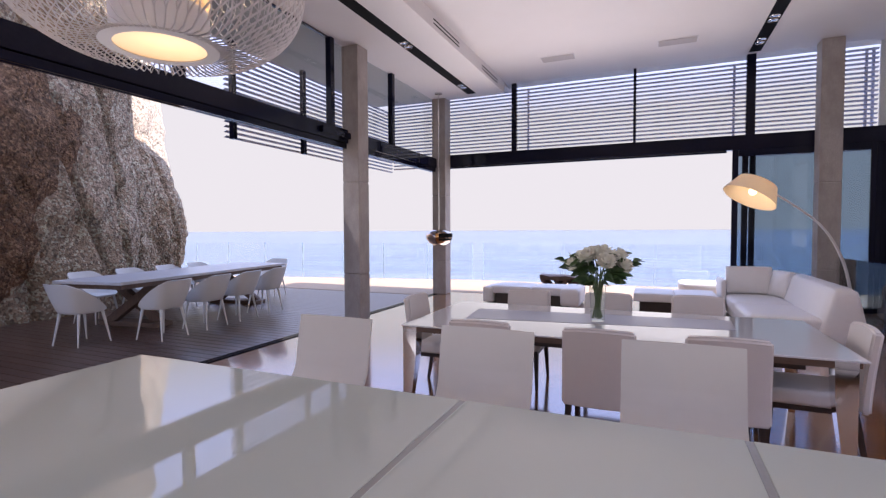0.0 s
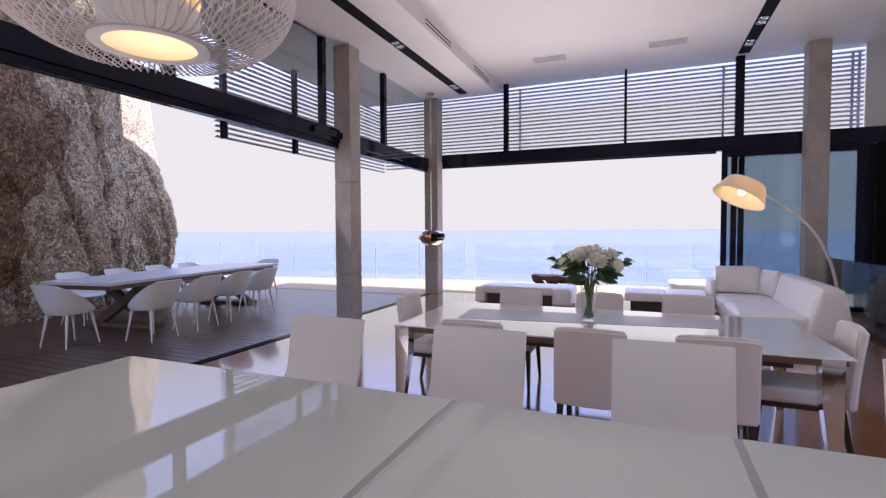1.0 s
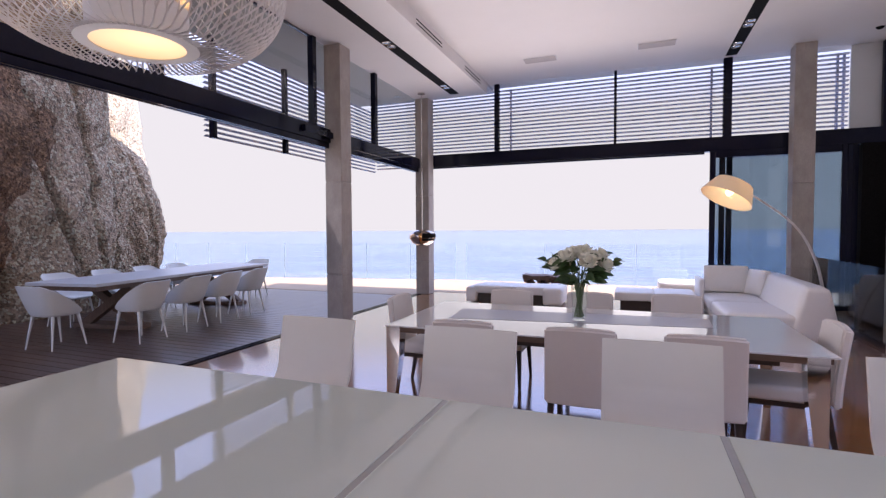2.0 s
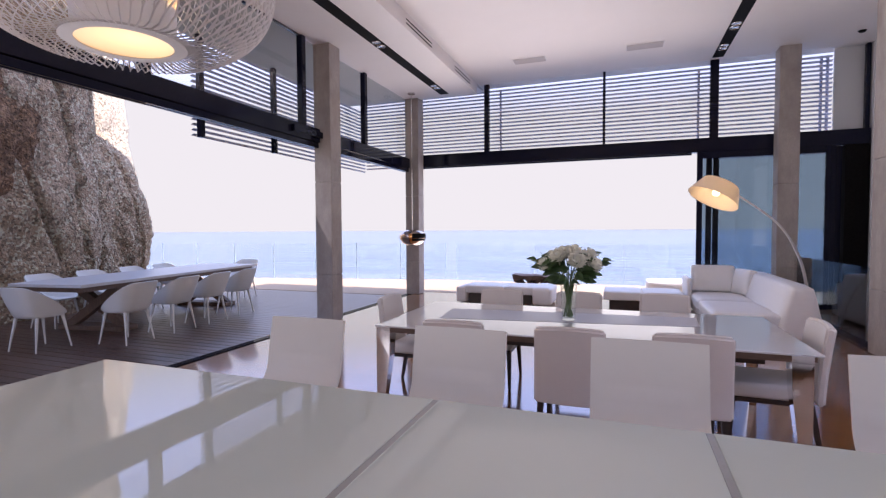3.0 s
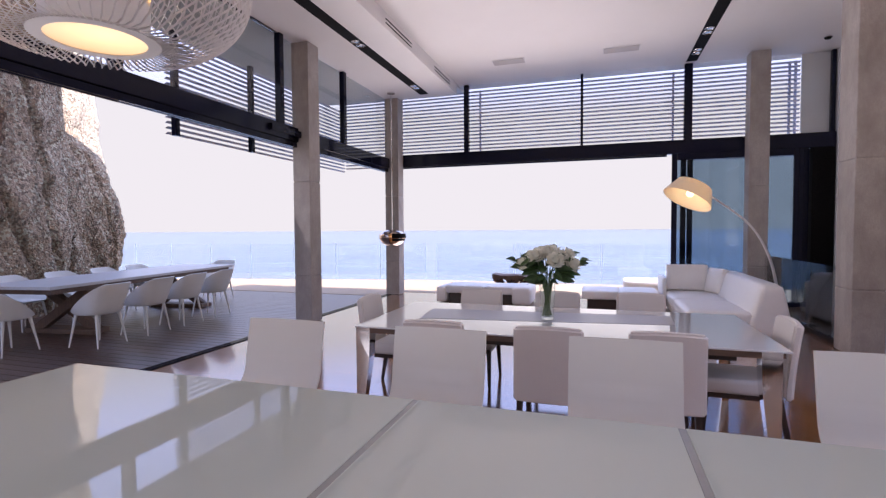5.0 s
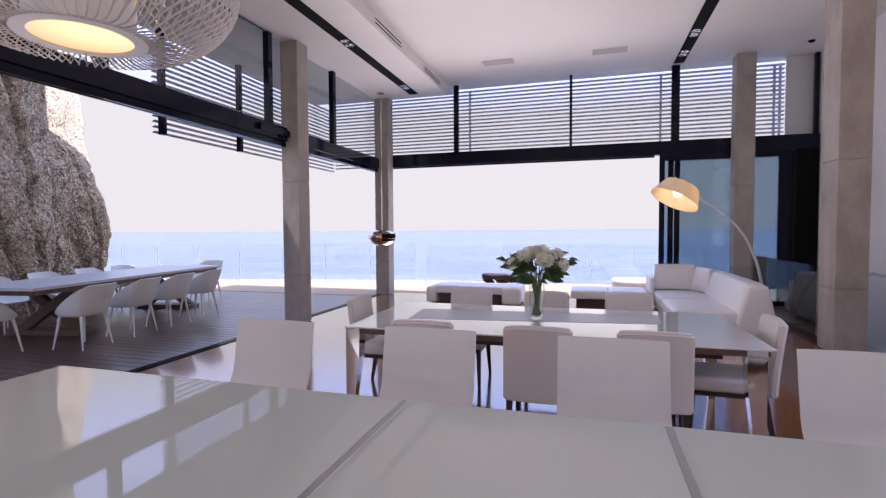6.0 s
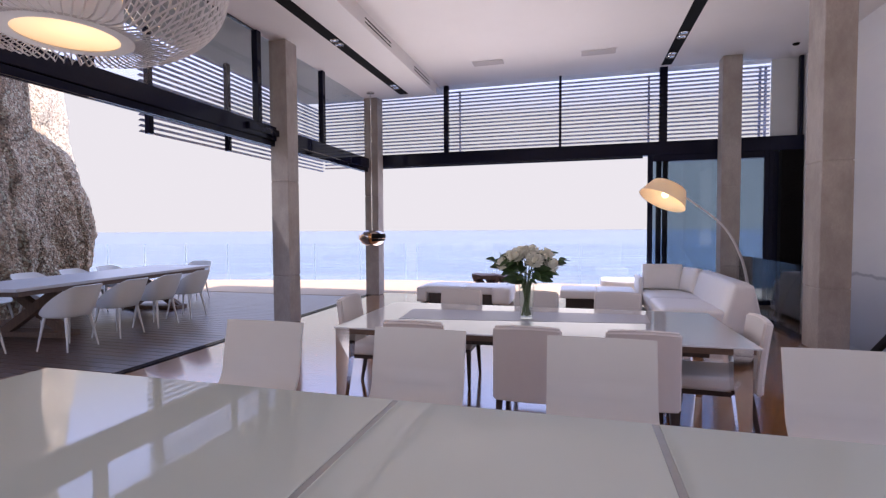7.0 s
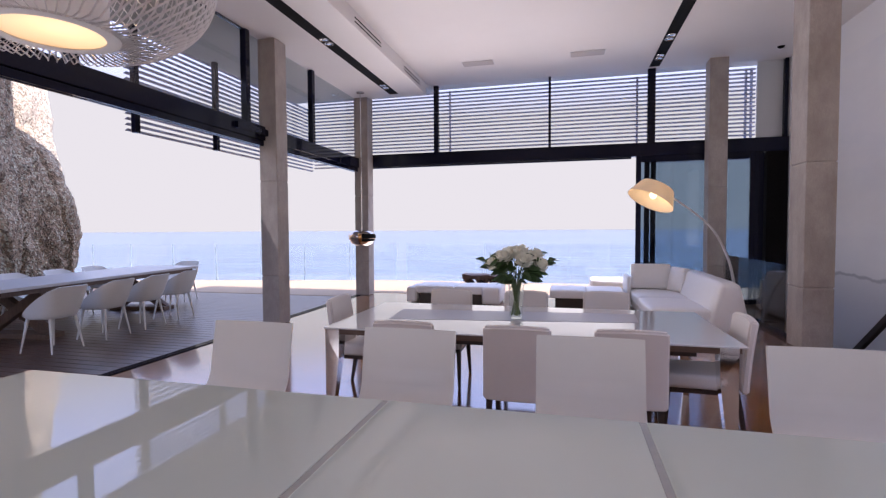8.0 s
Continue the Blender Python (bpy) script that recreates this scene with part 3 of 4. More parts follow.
# ---- boulders ----
def boulder(name, center, radii, power, seed, subdiv, lean, label, cracks=(), mat=GRANITE):
    """A boxy boulder, roughened at three scales, leaning by lean (x, y) per metre of height."""
    bm = bmesh.new()
    bmesh.ops.create_icosphere(bm, subdivisions=subdiv, radius=1)
    off = Vector((seed * 7.3, seed * 3.1, seed * 5.7))
    for v in bm.verts:
        d = v.co.normalized()
        r = (abs(d.x) ** power + abs(d.y) ** power + abs(d.z) ** power) ** (-1 / power)
        p = Vector((d.x * r * radii[0], d.y * r * radii[1], d.z * r * radii[2]))
        q = p * 0.28 + off
        big = noise.fractal(q, 1.0, 2.0, 3)
        mid = noise.fractal(p * 1.1 + off, 0.8, 2.1, 5)
        tall = noise.ridged_multi_fractal(Vector((p.x * 0.8, p.y * 0.8, p.z * 0.13)) + off, 0.9, 2.0, 4, 1.0, 2.0)
        fine = noise.fractal(p * 6 + off, 0.6, 2.2, 4)
        p += d * (big * 0.20 + mid * 0.11 - tall * 0.05 + fine * 0.05)
        for ang, pos, width, depth in cracks:
            s = p.y * math.cos(ang) + p.z * math.sin(ang) - pos + 0.15 * noise.noise(p * 0.8 + off)
            p -= d * depth * math.exp(-((s / width) ** 2))
        p.x += lean[0] * p.z
        p.y += lean[1] * p.z
        v.co = p + Vector(center)
    return tagged(part(name, bm, mat, None, label, True), "", "boulder", "boulders beside the deck", "")


boulder("boulder", (-12.3, 0.42, 0.48), (3.4, 4.96, 5.24), 3.45, 1.0, 7, (-0.02, 0.49), "huge overhanging brown granite boulder beside the deck", ((0.9, 3.4, 0.05, 0.10), (1.25, 1.6, 0.05, 0.10), (0.5, 4.4, 0.05, 0.10)))
boulder("boulder", (-12.8, 4.85, 3.0), (3.3, 2.58, 7.75), 4.0, 2.0, 7, (0.0, 0.03), "tall grey weathered granite boulder behind the deck table", ((0.12, 1.35, 0.04, 0.20), (0.3, 0.5, 0.04, 0.15), (0.05, 2.0, 0.035, 0.20), (0.2, -0.6, 0.03, 0.10)), GRANITE_GREY)
boulder("boulder", (-12.8, 5.85, 1.1), (2.95, 2.12, 2.8), 4.5, 3.0, 7, (0.0, 0.05), "squared granite boulder split from its neighbour", ((0.1, 1.5, 0.045, 0.16), (0.2, 0.95, 0.04, 0.12)), GRANITE_GREY)
boulder("boulder", (-12.9, 7.08, 1.9), (2.75, 2.02, 2.45), 2.6, 5.0, 7, (0.0, -0.25), "rounded granite boulder at the deck edge", ((0.1, 0.9, 0.04, 0.10),), GRANITE_GREY)
boulder("boulder", (-15.5, 8.25, 2.62), (2.5, 2.95, 9.6), 2.6, 4.0, 7, (0.0, -0.08), "sunlit pale granite boulder behind the others", (), GRANITE_SUNLIT)


# ---- glass balustrade of the terrace ----
def rail_panel(p0, p1, height=1.1):
    ob = tagged(empty("glass_panel"), "frameless clear glass balustrade panel at the terrace edge", "balustrade", "terrace balustrade", "structure")
    a, b = Vector((*p0, 0)), Vector((*p1, 0))
    d = (b - a).normalized()
    n = Vector((-d.y, d.x, 0)) * 0.006
    bm = bmesh.new()
    lo = [a - n, b - n, b + n, a + n]
    vs0 = [bm.verts.new((p.x, p.y, -0.011)) for p in lo]
    vs1 = [bm.verts.new((p.x, p.y, height)) for p in lo]
    bm.faces.new(vs0), bm.faces.new(vs1)
    for k in range(4):
        bm.faces.new((vs0[k], vs0[(k + 1) % 4], vs1[(k + 1) % 4], vs1[k]))
    pane = part("pane", bm, GLASS_RAIL, ob)
    pane.visible_shadow = False
    for e in (a, b):
        part("pane_edge", box(e.x - 0.0025, e.y - 0.007, -0.011, e.x + 0.0025, e.y + 0.007, height), GLASS_EDGE, ob)


EDGE0, EDGE1 = Vector((-15.5, 11.7)), Vector((-4.95, 13.8))
JOINTS = (0.0, 0.122, 0.235, 0.36, 0.485, 0.615, 0.74, 0.87, 1.0)
for u0, u1 in zip(JOINTS, JOINTS[1:]):
    a, b = EDGE0.lerp(EDGE1, u0), EDGE0.lerp(EDGE1, u1)
    rail_panel(a.lerp(b, 0.004), b.lerp(a, 0.004))
for x in (-4.61, -2.26, 0.09, 2.44):
    rail_panel((x, 13.8), (x + 2.3, 13.8))

# stairwell balustrade and handrail
stair_glass = tagged(empty("stair_balustrade"), "clear glass balustrade along the stairwell edge", "balustrade", "", "structure")
g = part("pane", box(2.925, 7.23, 0.0, 2.937, 10.40, 1.0), GLASS, stair_glass)
part("shoe", box(2.905, 7.23, -0.02, 2.955, 10.40, 0.06), DARK_METAL, stair_glass)
handrail = tagged(part("stair_handrail", bar((3.62, 6.1, 0.95), (3.62, 9.0, -1.55), 0.055, 0.09, None, 0.008), DARK_WOOD), "dark sloping handrail of the stairs going down", "handrail")
stairs = tagged(empty("stairs"), "dark wooden stair flight going down", "stairs")
for i in range(10):
    part("tread", box(3.0, 6.05 + i * 0.28, -0.18 * (i + 1) - 0.05, 4.28, 6.05 + i * 0.28 + 0.32, -0.18 * (i + 1)), DARK_WOOD, stairs)
    part("riser", box(3.0, 6.05 + i * 0.28, -0.18 * (i + 1), 4.28, 6.05 + i * 0.28 + 0.03, -0.18 * i - 0.052), DARK_WOOD, stairs)

# large seascape on the side wall: pale sky over a darker band, with a smudged line between
MURAL = material("mural_paint", (0.80, 0.80, 0.82), 0.8, stains=(0.9, (0.70, 0.71, 0.75), 0.7), stretch=(1, 0.6, 1.4))
mn, ml = MURAL.node_tree.nodes, MURAL.node_tree.links
sky_paint = mn["Principled BSDF"].inputs["Base Color"].links[0].from_socket
mco = mn.new("ShaderNodeSeparateXYZ")
ml.new(mn["Texture Coordinate"].outputs["Object"], mco.inputs[0])
rag = mn.new("ShaderNodeTexNoise")
rag.inputs["Scale"].default_value = 3.0
rag.inputs["Detail"].default_value = 8
ml.new(mn["Texture Coordinate"].outputs["Object"], rag.inputs["Vector"])
wave = mn.new("ShaderNodeMath")
wave.operation = "MULTIPLY_ADD"
wave.inputs[1].default_value = 0.16
ml.new(rag.outputs["Fac"], wave.inputs[0])
ml.new(mco.outputs["Z"], wave.inputs[2])
for lo, hi, tint in ((0.86, 0.80, (0.68, 0.69, 0.73, 1)), (0.035, 0.01, (0.40, 0.41, 0.46, 1))):
    step = mn.new("ShaderNodeMapRange")
    step.inputs["From Min"].default_value, step.inputs["From Max"].default_value = lo, hi
    step.inputs["To Max"].default_value = 0.8
    if hi > 0.5:
        ml.new(wave.outputs[0], step.inputs["Value"])
    else:
        near = mn.new("ShaderNodeMath")
        near.operation = "SUBTRACT"
        near.inputs[1].default_value = 0.84
        ml.new(wave.outputs[0], near.inputs[0])
        size = mn.new("ShaderNodeMath")
        size.operation = "ABSOLUTE"
        ml.new(near.outputs[0], size.inputs[0])
        ml.new(size.outputs[0], step.inputs["Value"])
    blend = mn.new("ShaderNodeMix")
    blend.data_type = "RGBA"
    ml.new(step.outputs["Result"], blend.inputs[0])
    ml.new(sky_paint, blend.inputs[6])
    blend.inputs[7].default_value = tint
    sky_paint = blend.outputs[2]
ml.new(sky_paint, mn["Principled BSDF"].inputs["Base Color"])
art = tagged(empty("wall_canvas"), "wall-high pale seascape canvas with a smudged horizon", "picture")
part("canvas", box(4.27, 6.1, -0.4, 4.298, 10.6, 4.2), MURAL, art)


# ---- kitchen island ----
island = tagged(empty("kitchen_island"), "long kitchen island with a glossy white glass top", "kitchen island")
CX0, CX1, CY0, CY1, CZ = -1.372, 2.9, 0.10, 0.948, 1.14
for x0, x1 in ((CX0, -0.3675), (-0.3545, 0.1555), (0.1685, CX1)):
    part("top_panel", box(x0, CY0, CZ - 0.014, x1, CY1, CZ, 0.002, 2), WHITE_GLASS, island, "glossy white glass panel")
for x in (-0.361, 0.162):
    part("joint_strip", box(x - 0.0062, CY0 + 0.002, CZ - 0.014, x + 0.0062, CY1 - 0.001, CZ - 0.0012), material("joint_steel", (0.48, 0.50, 0.48), 0.22, 0.2, grain=(60, (0.42, 0.44, 0.42), 0.5)), island, "narrow brushed steel joint strip")
part("top_frame", box(CX0 + 0.01, CY0 + 0.01, CZ - 0.075, CX1 - 0.01, CY1 - 0.01, CZ - 0.0145), WHITE_LACQUER, island)
part("body", box(CX0 + 0.12, CY0 + 0.05, 0.08, CX1 - 0.1, CY1 - 0.22, CZ - 0.077), WHITE_LACQUER, island, "white lacquered cabinet body")
part("plinth", box(CX0 + 0.17, CY0 + 0.1, 0.0, CX1 - 0.15, CY1 - 0.28, 0.079), BLACK, island)


# ---- bar stools ----
def bar_stool():
    ob = tagged(empty("bar_stool"), "white bent shell bar stool behind the island", "bar stool", "bar stools at the island")
    w = 0.191

    def shell(u, v):
        x = (u * 2 - 1) * w
        if v < 0.45:
            k = v / 0.45
            y, z = -0.42 + 0.29 * k, 0.795 - 0.015 * math.sin(k * math.pi)
        elif v < 0.72:
            a = (v - 0.45) / 0.27 * math.pi / 2
            y, z = -0.13 + 0.13 * math.sin(a), 0.795 + 0.14 * (1 - math.cos(a))
        else:
            k = (v - 0.72) / 0.28
            y, z = 0.035 * k, 0.935 + 0.176 * k
        return Vector((x, y + 0.012 * (1 - (u * 2 - 1) ** 2) * (1 if v > 0.72 else 0), z))

    bm = sheet(12, 34, shell, 0.010)
    part("shell", bm, WHITE_LACQUER, ob, "white lacquered bent seat and back", True)
    part("post", tube([(0, -0.2, 0.02), (0, -0.2, 0.775)], [0.03, 0.03], 20), CHROME, ob, "polished steel post", True)
    part("base", lathe([(0.0, 0.0), (0.22, 0.0), (0.22, 0.008), (0.2, 0.012), (0.03, 0.024), (0.0, 0.024)], 32, None, (0, -0.2, 0)), CHROME, ob, "round polished steel base", True)
    part("footrest", tube([(-0.14, -0.33, 0.28), (0.14, -0.33, 0.28)], 0.011, 10), CHROME, ob)
    return ob


stool = bar_stool()
stool.matrix_world = pose(-1.314, 1.785, 0.0)
for x in (-0.595, 0.101, 0.868):
    copy_thing(stool, pose(x, 1.785, 0.0))


# ---- dining table ----
TX0, TX1, TY0, TY1, TZ = -1.83, 1.14, 3.42, 4.78, 0.75
table = tagged(empty("dining_table"), "long dining table with a white glass top and polished steel legs", "dining table")
part("tabletop", box(TX0, TY0, TZ - 0.012, TX1, TY1, TZ, 0.003, 2), TABLE_GLASS, table, "glossy white glass top")
STEEL_LEG = material("mirror_leg", (0.86, 0.84, 0.83), 0.07, 1.0, grain=(25, (0.80, 0.78, 0.77), 0.5))
UNDER_FRAME = material("under_frame_wood", (0.16, 0.10, 0.07), 0.45, grain=(14, (0.09, 0.055, 0.04), 0.7), stretch=(0.7, 5, 5))
# added dark box: darkens the shaded underside and blocks floor reflections
part("under_frame", box(TX0 + 0.25, TY0 + 0.22, TZ - 0.13, TX1 - 0.25, TY1 - 0.22, TZ - 0.014), DARK_WOOD, table, "dark box added for the shaded underside of the top")
part("apron", box(TX0 + 0.06, TY0 + 0.02, TZ - 0.055, TX1 - 0.06, TY0 + 0.05, TZ - 0.013), UNDER_FRAME, table)
part("apron", box(TX0 + 0.06, TY1 - 0.05, TZ - 0.055, TX1 - 0.06, TY1 - 0.02, TZ - 0.013), UNDER_FRAME, table)
part("apron", box(TX0 + 0.02, TY0 + 0.052, TZ - 0.055, TX0 + 0.05, TY1 - 0.052, TZ - 0.013), UNDER_FRAME, table)
part("apron", box(TX1 - 0.05, TY0 + 0.052, TZ - 0.055, TX1 - 0.02, TY1 - 0.052, TZ - 0.013), UNDER_FRAME, table)
for sx, x in ((1, TX0 + 0.012), (-1, TX1 - 0.05)):
    for sy, y in ((1, TY0 + 0.004), (-1, TY1 - 0.004)):
        bm = bmesh.new()
        rings = []
        for z, w, d in ((TZ - 0.013, 0.11, 0.13), (TZ - 0.06, 0.11, 0.128), (0.50, 0.105, 0.11), (0.0, 0.05, 0.05)):
            rings.append([bm.verts.new((x + sx * a * w, y + sy * b * d, z)) for a, b in ((0, 0), (1, 0.12), (1, 1), (0, 1))])
        for r0, r1 in zip(rings, rings[1:]):
            for k in range(4):
                bm.faces.new((r0[k], r0[(k + 1) % 4], r1[(k + 1) % 4], r1[k]))
        bm.faces.new(rings[0]), bm.faces.new(rings[-1])
        part("leg", bm, STEEL_LEG, table, "tapered polished steel leg")


# ---- dining chairs: back towards -y, seat towards +y ----
def dining_chair():
    ob = tagged(empty("dining_chair"), "cream leather dining chair with dark wooden legs", "chair", "chairs round the dining table")
    w = 0.225

    def back_at(u, v):
        x = (u * 2 - 1) * w * (1 - 0.04 * v)
        z = 0.36 + 0.51 * v + 0.012 * (1 - (u * 2 - 1) ** 2) * v
        y = -0.02 - 0.055 * v ** 1.5 - 0.02 * (1 - (u * 2 - 1) ** 2)
        return Vector((x, y, z))

    bm = sheet(12, 14, back_at, -0.055)
    edges = [e for e in bm.edges if len(e.link_faces) == 2 and e.calc_face_angle(0) > 0.9]
    bmesh.ops.bevel(bm, geom=edges, offset=0.014, segments=3, affect="EDGES")
    part("backrest", bm, LEATHER, ob, "upholstered cream leather back", True)
    bm = box(-w, 0.02, 0.37, w, 0.47, 0.47, 0.03, 3)
    for v in bm.verts:
        if v.co.z > 0.44:
            v.co.z += 0.015 * (1 - (v.co.x / w) ** 2)
    part("seat", bm, LEATHER, ob, "cream leather seat cushion", True)
    part("seat_frame", box(-w + 0.015, 0.03, 0.335, w - 0.015, 0.45, 0.369, 0.005, 1), DARK_WOOD, ob)
    for x in (-w + 0.03, w - 0.03):
        part("leg", bar((x, 0.44, 0.36), (x * 1.05, 0.46, 0.0), 0.042, 0.042, None, 0.004, 0.026, 0.026), DARK_WOOD, ob, "dark tapered front leg")
        part("leg", bar((x, 0.0, 0.36), (x * 1.05, -0.07, 0.0), 0.042, 0.042, None, 0.004, 0.026, 0.026), DARK_WOOD, ob, "dark tapered back leg")
    return ob


chair = dining_chair()
chair.matrix_world = pose(-1.09, 3.28, 0.0)
for x, y, turn in ((-0.30, 3.27, 0), (0.41, 3.30, 1), (-1.17, 4.90, 180), (-0.39, 4.92, 180), (0.40, 5.0, 179), (-2.0, 4.24, -90), (1.17, 3.92, 88)):
    copy_thing(chair, pose(x, y, 0, 0, 0, turn))


# ---- runner along the table ----
runner = bmesh.new()
corners = [(-1.45, 3.87), (0.58, 4.13), (0.60, 4.54), (-1.50, 4.38)]
low = [runner.verts.new((x, y, TZ + 0.0002)) for x, y in corners]
up = [runner.verts.new((x, y, TZ + 0.0025)) for x, y in corners]
runner.faces.new(low), runner.faces.new(up)
for k in range(4):
    runner.faces.new((low[k], low[(k + 1) % 4], up[(k + 1) % 4], up[k]))
tagged(part("table_runner", runner, material("runner_cloth", (0.36, 0.36, 0.40), 0.35, spec=0.6, grain=(120, (0.31, 0.31, 0.35), 0.5), stains=(3, (0.40, 0.40, 0.44), 0.5))), "smooth grey runner laid along the dining table", "table runner")

# ---- vase with flowers ----
VASE_GLASS = glass("vase_glass", (0.95, 0.97, 0.96), 0.0, (0.5, 0.6, 0.6), 1.3)
STEM = material("stem_green", (0.10, 0.17, 0.05), 0.5, grain=(20, (0.06, 0.11, 0.03), 0.6))
LEAF = material("leaf_green", (0.07, 0.13, 0.045), 0.45, grain=(15, (0.04, 0.08, 0.03), 0.6), random_value=0.25)
PETAL = material("white_petal", (0.90, 0.89, 0.80), 0.6, grain=(30, (0.80, 0.81, 0.62), 0.4), random_value=0.05)
bouquet = tagged(empty("flower_vase", pose(-0.40, 4.13, TZ + 0.0028)), "clear glass vase of white flowers and green leaves on the table", "vase of flowers")
part("vase", lathe([(0.0, 0.0), (0.052, 0.0), (0.056, 0.02), (0.060, 0.15), (0.068, 0.315), (0.064, 0.315), (0.056, 0.15), (0.052, 0.025), (0.0, 0.02)], 32), VASE_GLASS, bouquet, "tall clear glass vase", True)
rng = random.Random(4)


def petal_flower(c, axis, r):
    """One flower of many cupped petals."""
    bm = bmesh.new()
    m = Vector(axis).normalized().to_track_quat("Z", "Y").to_matrix().to_4x4()
    m.translation = c
    for ring, (n, tilt, ln) in enumerate(((18, 2, 0.92), (18, 20, 1.0), (16, 38, 0.98), (13, 55, 0.9), (9, 72, 0.8))):
        for k in range(n):
            a = 360 * k / n + ring * 13 + rng.uniform(-8, 8)
            L = r * ln * rng.uniform(0.85, 1.1)
            w = L * 0.20
            pm = m @ pose(0, 0, ring * 0.006, 0, 0, a) @ pose(0, 0, 0, 0, -tilt, 0)
            q = [bm.verts.new(pm @ Vector(p)) for p in ((0, 0, 0), (L * 0.5, -w, L * 0.05), (L * 0.95, -w * 0.6, L * 0.20), (L, 0, L * 0.24), (L * 0.95, w * 0.6, L * 0.20), (L * 0.5, w, L * 0.05), (L * 0.55, 0, -L * 0.02))]
            bm.faces.new((q[0], q[1], q[6])), bm.faces.new((q[1], q[2], q[3], q[6])), bm.faces.new((q[3], q[4], q[5], q[6])), bm.faces.new((q[5], q[0], q[6]))
    return bm


heads = []
for i in range(15):
    a = 2.399 * i
    rr = 0.20 * math.sqrt((i + 0.5) / 15)
    heads.append(Vector((rr * math.cos(a), rr * math.sin(a), 0.555 - 2.6 * rr * rr + rng.uniform(-0.03, 0.02))))
for c in heads:
    base = Vector((c.x * -0.22, c.y * -0.22, 0.03))
    neck = Vector((c.x * 0.25, c.y * 0.25, 0.31))
    part("stem", tube([base, neck, c.lerp(neck, 0.4) + Vector((0, 0, 0.02)), c], 0.0035, 6), STEM, bouquet, "", True)
    part("flower", petal_flower(c, (c.x * 2.2, c.y * 2.2, 0.42), rng.uniform(0.070, 0.086)), PETAL, bouquet, "white many-petalled flower")


for i in range(22):
    a, b = 1.7 * i, 1.7 * i + rng.uniform(1.6, 3.6)
    r0, r1 = rng.uniform(0.01, 0.044), rng.uniform(0.02, 0.056)
    part("stem", tube([(r0 * math.cos(a), r0 * math.sin(a), 0.025), (r1 * math.cos(b), r1 * math.sin(b), 0.33)], 0.0034, 6), STEM, bouquet, "", True)


def leaf(c, d, L, w, roll=0.0):
    bm = bmesh.new()
    d = Vector(d).normalized()
    side = d.cross(Vector((0, 0, 1))).normalized()
    side = Matrix.Rotation(roll, 3, d) @ side
    up = side.cross(d)
    mids, ls, rs = [], [], []
    for k in range(7):
        s = k / 6
        p = Vector(c) + d * L * s + Vector((0, 0, -0.25 * L * s * s))
        ww = w * math.sin(math.pi * min(1, s * 0.95 + 0.03)) ** 0.8
        mids.append(bm.verts.new(p))
        ls.append(bm.verts.new(p + side * ww + up * ww * 0.3))
        rs.append(bm.verts.new(p - side * ww + up * ww * 0.3))
    for k in range(6):
        bm.faces.new((mids[k], mids[k + 1], ls[k + 1], ls[k]))
        bm.faces.new((mids[k + 1], mids[k], rs[k], rs[k + 1]))
    return bm


for i in range(95):
    a = rng.uniform(0, 2 * math.pi)
    z = rng.uniform(0.30, 0.53)
    r0 = rng.uniform(0.03, 0.10) + (z - 0.3) * 0.25
    d = (math.cos(a), math.sin(a), rng.uniform(-0.15, 0.75))
    part("leaf", leaf((r0 * math.cos(a), r0 * math.sin(a), z), d, rng.uniform(0.09, 0.15), rng.uniform(0.024, 0.038), rng.uniform(-1.4, 1.4)), LEAF, bouquet)
for a, z, ln in ((0.35, 0.44, 5), (0.1, 0.46, 4), (3.4, 0.47, 4), (3.0, 0.42, 3), (2.6, 0.50, 3)):
    tip = Vector((0.30 * math.cos(a), 0.30 * math.sin(a), z + 0.05))
    start = Vector((0.04 * math.cos(a), 0.04 * math.sin(a), 0.31))
    part("twig", tube([start, start.lerp(tip, 0.5) + Vector((0, 0, 0.02)), tip], 0.0025, 6), STEM, bouquet)
    for k in range(ln):
        c = start.lerp(tip, 0.5 + 0.5 * k / ln)
        aa = a + (0.8 if k % 2 else -0.8) + rng.uniform(-0.2, 0.2)
        part("leaf", leaf(c, (math.cos(aa), math.sin(aa), 0.4), 0.12, 0.026, rng.uniform(-1.3, 1.3)), LEAF, bouquet)


# ---- cage pendant over the island ----
PX, PY, PZ = -1.83, 1.388, 2.244
pendant = tagged(empty("pendant_lamp", pose(PX, PY, PZ)), "large white lattice cage pendant with a warm glowing disc", "pendant lamp")
WHITE_RIB = material("white_rib", (0.80, 0.79, 0.80), 0.4, grain=(20, (0.76, 0.75, 0.76), 0.4))


def cage_point(a, s):
    """On the cage at angle a, s from the bottom ring to the top ring."""
    t = math.pi * (0.165 + 0.705 * s)
    return Vector((0.56 * math.sin(t) ** 0.75 * math.cos(a), 0.56 * math.sin(t) ** 0.75 * math.sin(a), 0.262 - 0.318 * math.cos(t)))


for way in (1, -1):
    pts = [Vector((0.203, 0.0, 0.004)), Vector((0.265, 0.0, -0.012))] + [cage_point(way * 0.75 * max(0.0, k - 1.5) / 14.5, k / 16) for k in range(17)]
    first = part("rib", tube(pts, 0.0036, 4, None, True, (0.5, 1.0)), WHITE_RIB, pendant)
    for k in range(1, 72):
        ob = new("rib", first.data)
        ob.parent = pendant
        ob.matrix_basis = pose(0, 0, 0, 0, 0, 360 * k / 72)
